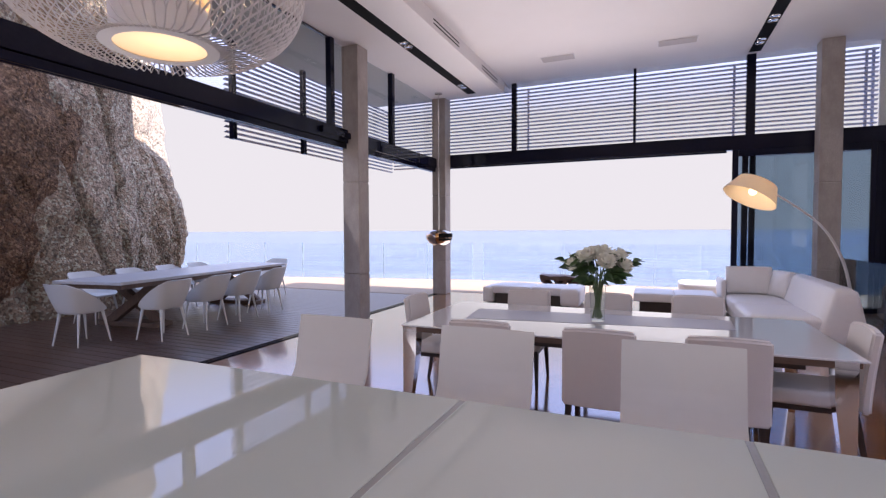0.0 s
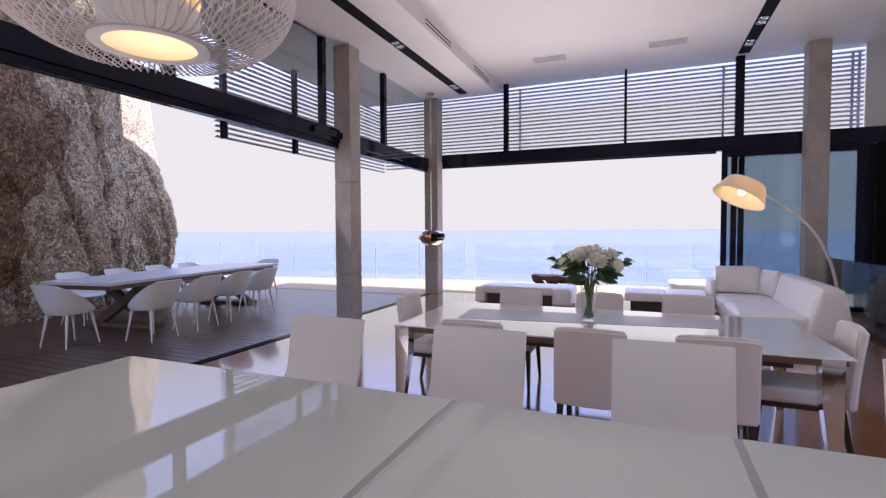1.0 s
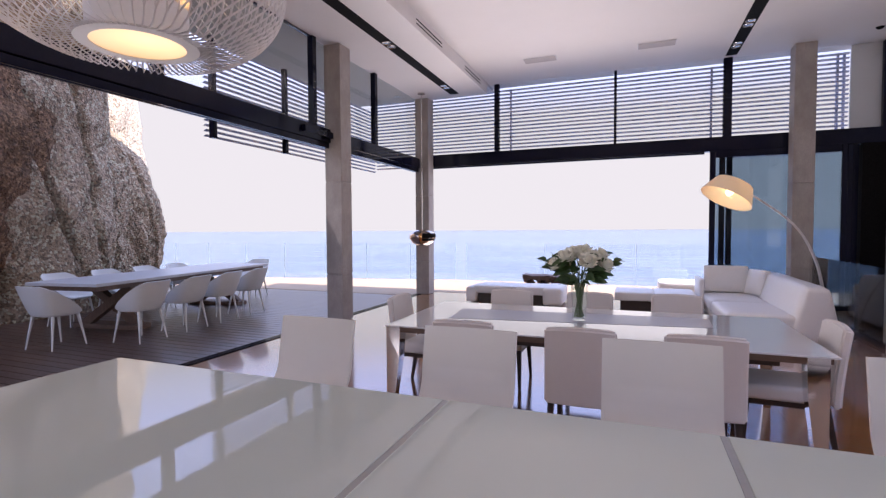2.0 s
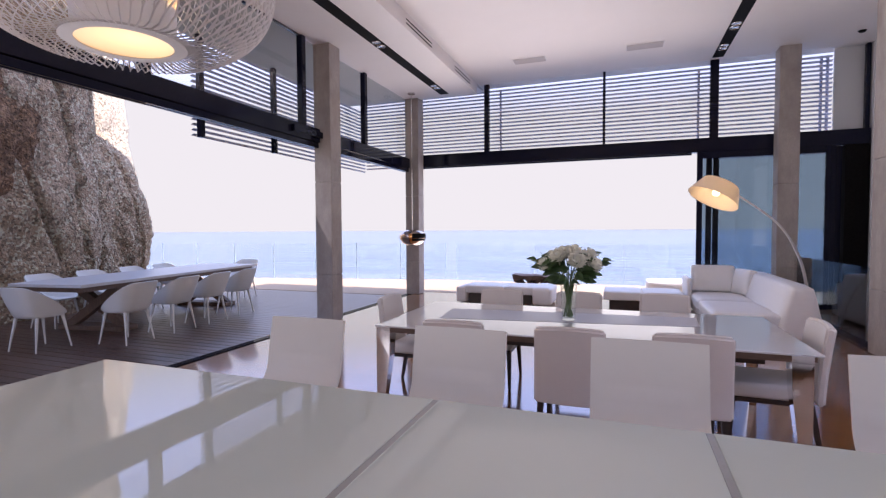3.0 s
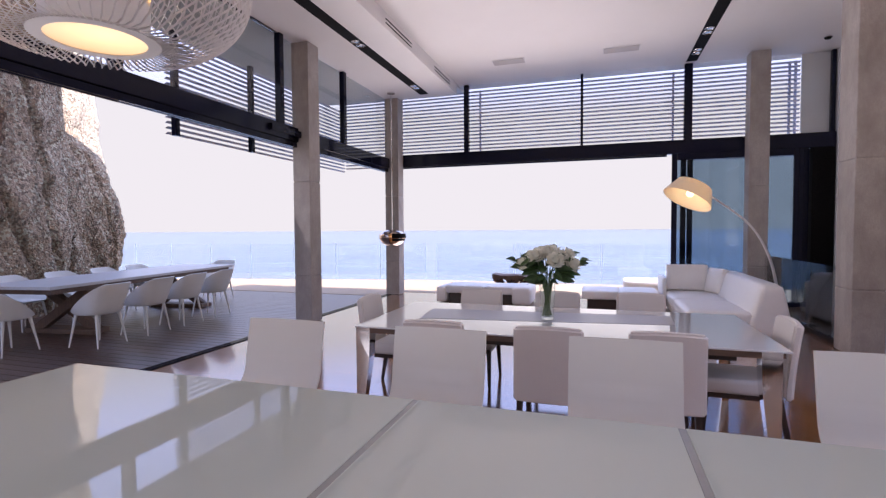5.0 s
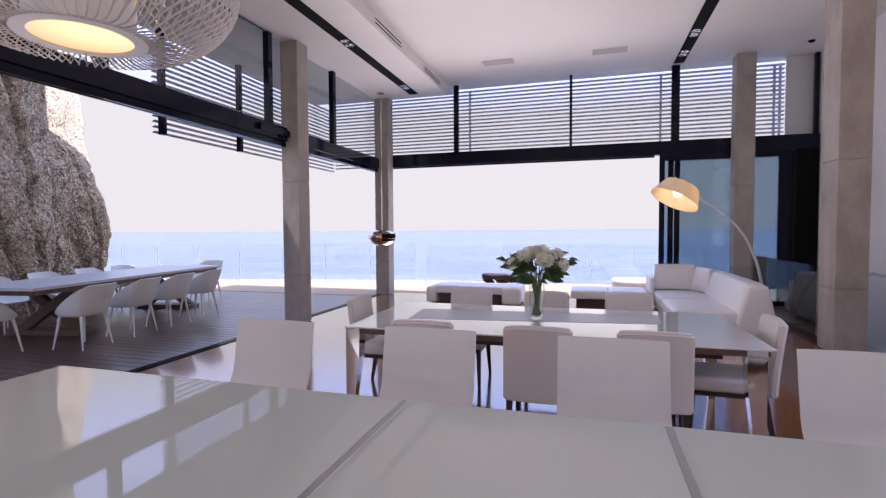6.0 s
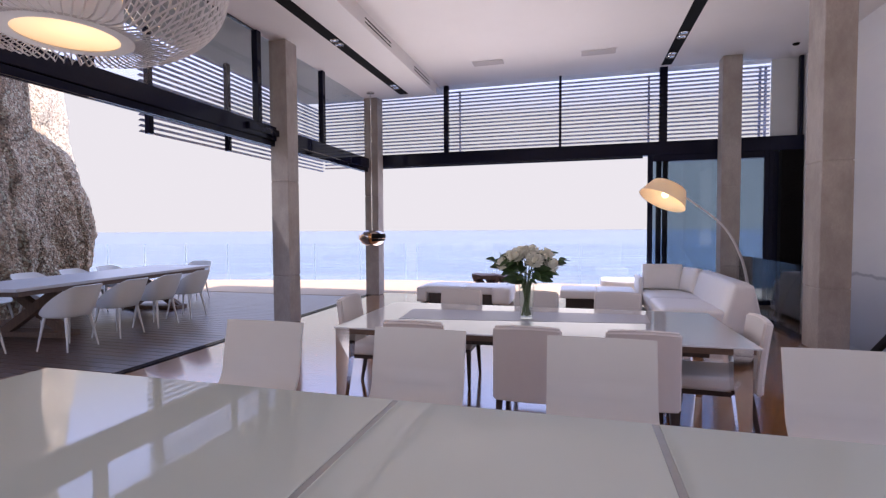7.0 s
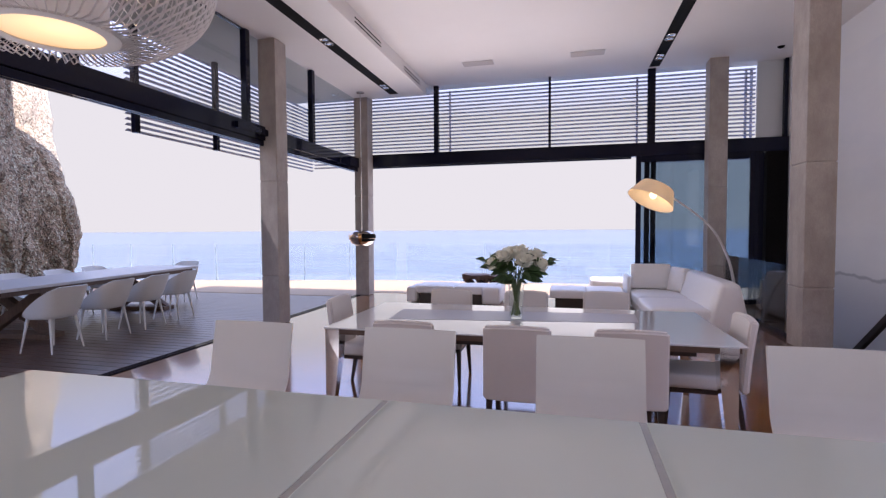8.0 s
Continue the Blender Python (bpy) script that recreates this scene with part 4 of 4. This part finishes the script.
bottom_ring = part("bottom_ring", lathe([(0.168, -0.002), (0.216, -0.002), (0.216, 0.006), (0.168, 0.012), (0.168, -0.002)], 56), material("ring_enamel", (0.60, 0.59, 0.59), 0.45, grain=(20, (0.55, 0.54, 0.54), 0.4)), pendant, "flat pale grey ring", True)
part("diffuser", lathe([(0.0, 0.014), (0.09, 0.012), (0.168, 0.002), (0.168, 0.0065), (0.09, 0.0165), (0.0, 0.0185)], 48), WARM_DISC, bottom_ring, "warm glowing diffuser disc", True)
part("inner_drum", lathe([(0.178, 0.019), (0.181, 0.15), (0.176, 0.15), (0.172, 0.019)], 40), WHITE_RIB, pendant, "white inner drum", True)
part("inner_shade", lathe([(0.181, 0.151), (0.185, 0.30), (0.176, 0.30), (0.176, 0.151)], 40), SHADE, pendant, "cream inner shade", True)
part("top_ring", lathe([(0.15, 0.535), (0.25, 0.54), (0.25, 0.552), (0.15, 0.55), (0.15, 0.535)], 40), WHITE_RIB, pendant, "", True)
part("cord", tube([(0, 0, 0.54), (0, 0, LOW - 0.001 - PZ + 0.23)], 0.005, 8), WHITE_RIB, pendant)
part("spider", box(-0.2, -0.008, 0.536, 0.2, 0.008, 0.55), WHITE_RIB, pendant)

# ---- polished hanging fire bowl by the corner column ----
BRONZE = material("mirror_bronze", (0.62, 0.50, 0.42), 0.06, 1.0, grain=(6, (0.50, 0.38, 0.30), 0.5))
bowl = tagged(empty("bowl_pendant", pose(-4.38, 10.0, 1.34)), "polished bronze fire bowl hanging on a thin rod from the bulkhead", "pendant lamp")
bowl_shell = part("bowl", lathe([(0.0, -0.19), (0.12, -0.18), (0.22, -0.13), (0.30, -0.02), (0.295, 0.06), (0.22, 0.13), (0.10, 0.165), (0.0, 0.17)], 40), BRONZE, bowl, "mirror polished bronze shell", True)


def bowl_patch(a0, a1, rows, out):
    """A curved plate on the bowl between two angles, set a little proud of it."""
    return sheet(16, len(rows) - 1, lambda u, v: Vector(((rows[round(v * (len(rows) - 1))][0] + out) * math.cos(radians(a0 + (a1 - a0) * u)), (rows[round(v * (len(rows) - 1))][0] + out) * math.sin(radians(a0 + (a1 - a0) * u)), rows[round(v * (len(rows) - 1))][1])), 0.003)


MOUTH = ((0.262, -0.08), (0.29, -0.035), (0.30, 0.0), (0.297, 0.04), (0.285, 0.085))
# the shell is closed: a black plate paints the shade inside the mouth
part("mouth_shade", bowl_patch(-68, 20, MOUTH, 0.004), BLACK, bowl_shell, "black plate standing in for the shaded open mouth", True)
# orange glow at the mouth, put in as a copper coloured plate
part("copper_glow", bowl_patch(-82, -69, MOUTH, 0.004), material("copper_glow", (0.80, 0.42, 0.16), 0.18, 1.0, grain=(25, (0.55, 0.25, 0.09), 0.7)), bowl_shell, "copper plate standing in for the orange glow beside the mouth", True)
bowl_rod = part("rod", tube([(0, 0, 0.16), (0, 0, LOW - 1.34 - 0.02)], 0.011, 10), CHROME, bowl, "thin steel rod", True)
part("ceiling_plate", lathe([(0.0, LOW - 1.365), (0.085, LOW - 1.365), (0.085, LOW - 1.341), (0.0, LOW - 1.341)], 24), CHROME, bowl_rod, "", True)


# ---- deck table ----
DT = pose(-7.50, 4.43, 0, 0, 0, 8.7)
deck_table = tagged(empty("deck_table", DT), "long pale topped outdoor table on crossed timber trestles", "table")
TOP = material("pale_table_top", (0.62, 0.59, 0.58), 0.35, grain=(12, (0.52, 0.49, 0.48), 0.6), stains=(1.5, (0.66, 0.63, 0.62), 0.6), stretch=(4, 0.5, 1))
part("tabletop", box(-0.62, -0.02, 0.735, 0.62, 4.16, 0.78, 0.006, 2), TOP, deck_table, "pale weathered top")
part("under_frame", box(-0.56, 0.06, 0.665, 0.56, 4.08, 0.734, 0.004, 1), TABLE_WOOD, deck_table, "brown timber frame")
for y in (0.72, 3.2):
    part("brace", bar((-0.50, y, 0.0), (0.46, y + 0.02, 0.664), 0.11, 0.13, None, 0.006), TABLE_WOOD, deck_table, "crossed timber leg")
    part("brace", bar((0.50, y + 0.14, 0.0), (-0.46, y + 0.16, 0.664), 0.11, 0.13, None, 0.006), TABLE_WOOD, deck_table, "crossed timber leg")
    part("foot", box(-0.58, y - 0.07, 0.0, 0.58, y + 0.23, 0.07, 0.006), TABLE_WOOD, deck_table)
part("stretcher", bar((0, 0.85, 0.30), (0, 3.3, 0.30), 0.09, 0.12, None, 0.005), TABLE_WOOD, deck_table)


# ---- deck chairs: back towards -y ----
def deck_chair():
    ob = tagged(empty("deck_chair"), "white moulded plastic tub chair on the deck", "chair", "chairs round the deck table")
    bm = bmesh.new()
    NA, NV = 48, 16
    rows = []
    for j in range(NV + 1):
        row = []
        v = j / NV
        for i in range(NA):
            a = 2 * math.pi * i / NA
            ca, sa = math.cos(a), math.sin(a)
            ca, sa = math.copysign(abs(ca) ** 0.72, ca), math.copysign(abs(sa) ** 0.72, sa)
            back = min(1.0, (1 - sa) / 1.9)
            rim = 0.455 + 0.375 * (max(0.0, back - 0.08) / 0.92) ** 1.05
            rx, ry = 0.225, 0.215
            if v < 0.5:
                r = v / 0.5
                z = 0.425 + 0.012 * r * r
                q = Vector((rx * r * ca, ry * r * sa, z))
            else:
                t = (v - 0.5) / 0.5
                r = 1 + 0.32 * t * (0.35 + 0.65 * back)
                z = 0.437 + (rim - 0.437) * (t ** 1.25)
                q = Vector((rx * r * ca * (1 + 0.06 * t * back), ry * r * sa - 0.075 * t * back * back, z))
            row.append(q)
        rows.append(row)
    centre = bm.verts.new(rows[0][0] - Vector((0, 0, 0.0)))
    grid = [[bm.verts.new(q) for q in row] for row in rows[1:]]
    for i in range(NA):
        bm.faces.new((centre, grid[0][i], grid[0][(i + 1) % NA]))
    for r0, r1 in zip(grid, grid[1:]):
        for i in range(NA):
            bm.faces.new((r0[i], r1[i], r1[(i + 1) % NA], r0[(i + 1) % NA]))
    bm.normal_update()
    bmesh.ops.solidify(bm, geom=bm.faces[:], thickness=0.012)
    part("shell", bm, WHITE_PLASTIC, ob, "white moulded tub shell", True)
    for x, y in ((-1, 1), (1, 1), (-1, -1), (1, -1)):
        part("leg", tube([(x * 0.17, y * 0.16, 0.43), (x * 0.20, y * 0.195, 0.2), (x * 0.225, y * 0.225, 0.0)], [0.021, 0.014, 0.009], 12), WHITE_PLASTIC, ob, "white tapered leg", True)
    return ob


dchair = deck_chair()
dchair.matrix_world = pose(-7.02, 4.07, 0, 0, 0, 6)
for x, y, turn in ((-6.35, 4.74, 96), (-6.42, 5.52, 98), (-6.50, 6.25, 97), (-6.62, 7.02, 100), (-8.48, 5.16, -80), (-8.53, 5.96, -83), (-8.62, 6.80, -80), (-8.68, 7.55, -82), (-8.20, 8.92, 188)):
    copy_thing(dchair, pose(x, y, 0, 0, 0, turn))


# ---- sofa, day beds ----
def cushion(x0, y0, z0, x1, y1, z1, puff=0.02, bevel=0.05, faces=(0, 1, 2)):
    """A soft block whose faces bulge a little."""
    bm = box(0, 0, 0, 1, 1, 1)
    bmesh.ops.subdivide_edges(bm, edges=bm.edges[:], cuts=9, use_grid_fill=True)
    sx, sy, sz = x1 - x0, y1 - y0, z1 - z0
    for v in bm.verts:
        c = [v.co.x * 2 - 1, v.co.y * 2 - 1, v.co.z * 2 - 1]
        half = (sx / 2, sy / 2, sz / 2)
        p = Vector([c[k] * half[k] for k in range(3)])
        inner = Vector([max(-half[k] + bevel, min(half[k] - bevel, p[k])) for k in range(3)])
        d = p - inner
        if d.length > 1e-6:
            p = inner + d.normalized() * bevel
        for k in range(3):
            if k in faces and abs(abs(c[k]) - 1) < 1e-4:
                o = [c[j] for j in range(3) if j != k]
                p[k] += math.copysign(puff * (1 - o[0] ** 2) * (1 - o[1] ** 2), c[k])
        p += Vector((noise.noise(p * 6 + Vector((x0, y0, z0))), noise.noise(p * 6 + Vector((y0, z0, x0))), noise.noise(p * 6 + Vector((z0, x0, y0))))) * 0.006
        v.co = p + Vector(((x0 + x1) / 2, (y0 + y1) / 2, (z0 + z1) / 2))
    return bm


sofa = tagged(empty("sofa"), "white leather corner sofa by the glazed front", "sofa")
part("base", box(1.22, 7.52, 0.03, 2.40, 10.0, 0.18, 0.02), SOFA, sofa)
part("base", box(1.16, 10.002, 0.03, 2.40, 10.28, 0.18, 0.02), SOFA, sofa)
part("seat_cushion", cushion(1.17, 7.46, 0.16, 1.99, 8.74, 0.36, 0.012, 0.05), SOFA, sofa, "", True)
part("seat_cushion", cushion(1.17, 8.75, 0.16, 1.99, 9.98, 0.36, 0.012, 0.05), SOFA, sofa, "", True)
part("arm", cushion(1.09, 9.55, 0.10, 1.175, 10.26, 0.62, 0.006, 0.03), SOFA, sofa, "", True)
part("backrest", cushion(1.18, 10.02, 0.14, 2.35, 10.28, 0.56, 0.01, 0.05), SOFA, sofa, "", True)
bm = cushion(-0.5, 7.42, 0.02, 0.5, 10.02, 0.745, 0.012, 0.07)
for v in bm.verts:
    f = (v.co.z - 0.02) / 0.725
    lo, hi = 1.88 + 0.21 * f, 2.49 - 0.17 * f
    v.co.x = lo + (v.co.x + 0.5) * (hi - lo)
part("backrest", bm, SOFA, sofa, "thick leaning white back with a sloping end", True)
bm = moved(cushion(-0.345, -0.07, -0.235, 0.345, 0.07, 0.235, 0.05, 0.018, (1,)), pose(1.55, 9.90, 0.60, -12, 0, 0))
tagged(part("throw_cushion", bm, SOFA, None, "large white square cushion leaning on the sofa back", True), "", "cushion", "sofa cushions")
bm = moved(cushion(-0.22, -0.06, -0.22, 0.22, 0.06, 0.22, 0.05, 0.018, (1,)), pose(1.98, 9.64, 0.575, -12, 0, -68))
tagged(part("throw_cushion", bm, SOFA, None, "smaller white cushion in the sofa corner", True), "", "cushion", "sofa cushions")


def day_bed(x0, x1, y0, y1, cuts, label):
    ob = tagged(empty("day_bed"), label, "day bed", "day beds at the open front")
    part("base", box(x0 + 0.10, y0 + 0.06, 0.0, x1 - 0.10, y1 - 0.06, 0.215, 0.006), DARK_WOOD, ob, "dark brown timber base")
    n = cuts
    for k in range(n):
        a, b = x0 + (x1 - x0) * k / n, x0 + (x1 - x0) * (k + 1) / n
        part("mattress", cushion(a, y0, 0.20, b - 0.01, y1, 0.36, 0.006, 0.028), SOFA, ob, "white upholstered pad", True)
    return ob


left_bed = day_bed(-3.05, -1.35, 9.55, 10.35, 2, "low white day bed with a dark timber base")
part("end_bolster", cushion(-3.20, 9.5, 0.02, -2.98, 10.4, 0.33, 0.006, 0.04), SOFA, left_bed, "white padded end", True)
part("end_bolster", cushion(-1.62, 9.42, 0.02, -1.25, 10.4, 0.37, 0.008, 0.06), SOFA, left_bed, "white padded end", True)
day_bed(-0.30, 1.05, 9.35, 10.25, 2, "low white upholstered bench with a dark timber base beside the sofa")
seat_out = tagged(empty("terrace_lounger"), "low white cushion seat on the sunlit terrace", "lounger")
part("pad", cushion(0.55, 11.7, 0.12, 1.45, 12.4, 0.34, 0.02, 0.05), SOFA, seat_out, "", True)
part("base", box(0.62, 11.76, -0.012, 1.38, 12.34, 0.14, 0.006), WALL_PAINT, seat_out)

# ---- driftwood table on the terrace ----
DRIFT = material("driftwood", (0.026, 0.011, 0.010), 0.6, grain=(18, (0.014, 0.006, 0.006), 0.8), bump=(30, 0.5))
drift = tagged(empty("driftwood_table"), "gnarled dark driftwood table on the terrace", "table")
rr = random.Random(9)
for k in range(16):
    a = Vector((-2.42 + 0.045 * k, 12.35 + rr.uniform(0, 0.4), -0.012))
    b = Vector((-2.55 + 0.06 * k + rr.uniform(-0.1, 0.1), 12.35 + rr.uniform(0.0, 0.4), 0.22))
    m = a.lerp(b, 0.5) + Vector((rr.uniform(-0.12, 0.12), rr.uniform(-0.1, 0.1), 0))
    part("root", tube([a, a.lerp(m, 0.6), m, b], [0.05, 0.04, 0.045, 0.055], 8), DRIFT, drift, "", True)
bm = box(-2.62, 12.25, 0.20, -1.60, 12.85, 0.33)
bmesh.ops.subdivide_edges(bm, edges=bm.edges[:], cuts=11, use_grid_fill=True)
for v in bm.verts:
    taper = 1.0 - 0.45 * (v.co.x + 2.62) / 1.02
    v.co.z = 0.29 + (v.co.z - 0.28) * taper + 0.035 * noise.noise(v.co * 6)
    v.co.y = 12.55 + (v.co.y - 12.55) * (0.8 + 0.35 * noise.noise(Vector((v.co.x * 4, 2.0, 0.0))))
    v.co.x += 0.05 * noise.noise(v.co * 5 + Vector((4, 1, 2)))
part("slab", bm, DRIFT, drift, "", True)

# ---- arc floor lamp ----
arc = tagged(empty("floor_lamp"), "arched steel floor lamp with a cream drum shade behind the sofa", "floor lamp")
foot = Vector((2.76, 8.90, 0.0))
part("base", lathe([(0.0, 0.0), (0.12, 0.0), (0.12, 0.02), (0.03, 0.035), (0.0, 0.035)], 32, None, foot), CHROME, arc, "round steel base", True)
bend = [foot + Vector((0, 0, 0.03)), Vector((2.63, 8.74, 0.60)), Vector((2.41, 8.37, 1.09)), Vector((2.04, 7.95, 1.56)), Vector((1.42, 7.62, 2.00))]
pts = []
for k in range(25):
    s = 4 * k / 24
    i = min(3, int(s))
    f = s - i
    q = [bend[max(0, i - 1)], bend[i], bend[i + 1], bend[min(4, i + 2)]]
    pts.append(0.5 * (2 * q[1] + (q[2] - q[0]) * f + (2 * q[0] - 5 * q[1] + 4 * q[2] - q[3]) * f * f + (3 * q[1] - q[0] - 3 * q[2] + q[3]) * f ** 3))
part("arm", tube(pts, [0.026 - 0.014 * k / 24 for k in range(25)], 12), WHITE_RIB, arc, "pale curved steel arm", True)
shade_m = Matrix.Translation((1.22, 7.59, 1.99)) @ Vector((0.53, 0.25, 1.0)).normalized().to_track_quat("Z", "Y").to_matrix().to_4x4()
bm = lathe([(0.335, -0.10), (0.24, 0.13), (0.0, 0.132), (0.0, 0.128), (0.234, 0.126), (0.329, -0.10), (0.335, -0.10)], 40)
arc_shade = part("shade", moved(bm, shade_m), SHADE, arc, "cream lamp shade lit from inside", True)
bm = bmesh.new()
bmesh.ops.create_uvsphere(bm, u_segments=16, v_segments=10, radius=0.05)
part("bulb", moved(bm, shade_m @ pose(0, 0, 0.0)), WARM_BULB, arc_shade, "glowing warm bulb", True)


socket = tagged(part("floor_socket", lathe([(0.0, 0.006), (0.05, 0.006), (0.06, 0.001), (0.06, 0.0005)], 24, None, (-4.07, 6.5, 0.0)), CHROME, None, "", True), "small round steel socket cover in the floor", "floor socket")

# ---- boards of the floor and the deck ----
def plank_mesh(name, length, width, thick, mat, gap=0.003):
    bm = box(0, 0, -thick, length, width, 0)
    top = [e for e in bm.edges if all(v.co.z > -1e-6 for v in e.verts)]
    bmesh.ops.bevel(bm, geom=top, offset=gap, segments=1, affect="EDGES")
    ob = part(name, bm, mat)
    me = ob.data
    bpy.data.objects.remove(ob)
    return me


pr = random.Random(2)
W = 0.16
plank_sizes = [plank_mesh("plank", L, W - 0.001, 0.021, FLOOR_WOOD, 0.0006) for L in (1.85, 2.53, 3.2)]
y = BACK + 0.02
row = 0
while y < FACADE - 0.02:
    x = LEFT + 0.08
    k = row
    while x < 2.92:
        L = (1.85, 2.53, 3.2)[k % 3]
        me = plank_sizes[k % 3]
        ob = new("plank", me)
        ob.parent = floor
        if x + L > 2.925:
            ob.scale.x = (2.925 - x) / L
        ob.location = (x, y, 0.0)
        x += L + 0.002
        k += 1 if row % 2 else 2
    y += W
    row += 1
BW = 0.142
board = plank_mesh("board", 8.0, BW - 0.008, 0.03, DECK_WOOD)
board_short = plank_mesh("board", 4.35, BW - 0.008, 0.03, DECK_WOOD)
y = 0.6
row = 0
while y < 10.1:
    cut = -9.05 - (row % 3) * 0.9
    ob = new("board", board)
    ob.parent = deck
    ob.scale.x = (-4.745 - cut) / 8.0
    ob.location = (cut, y, 0)
    ob = new("board", board_short)
    ob.parent = deck
    ob.location = (cut - 0.004 - 4.35, y, 0)
    y += BW
    row += 1
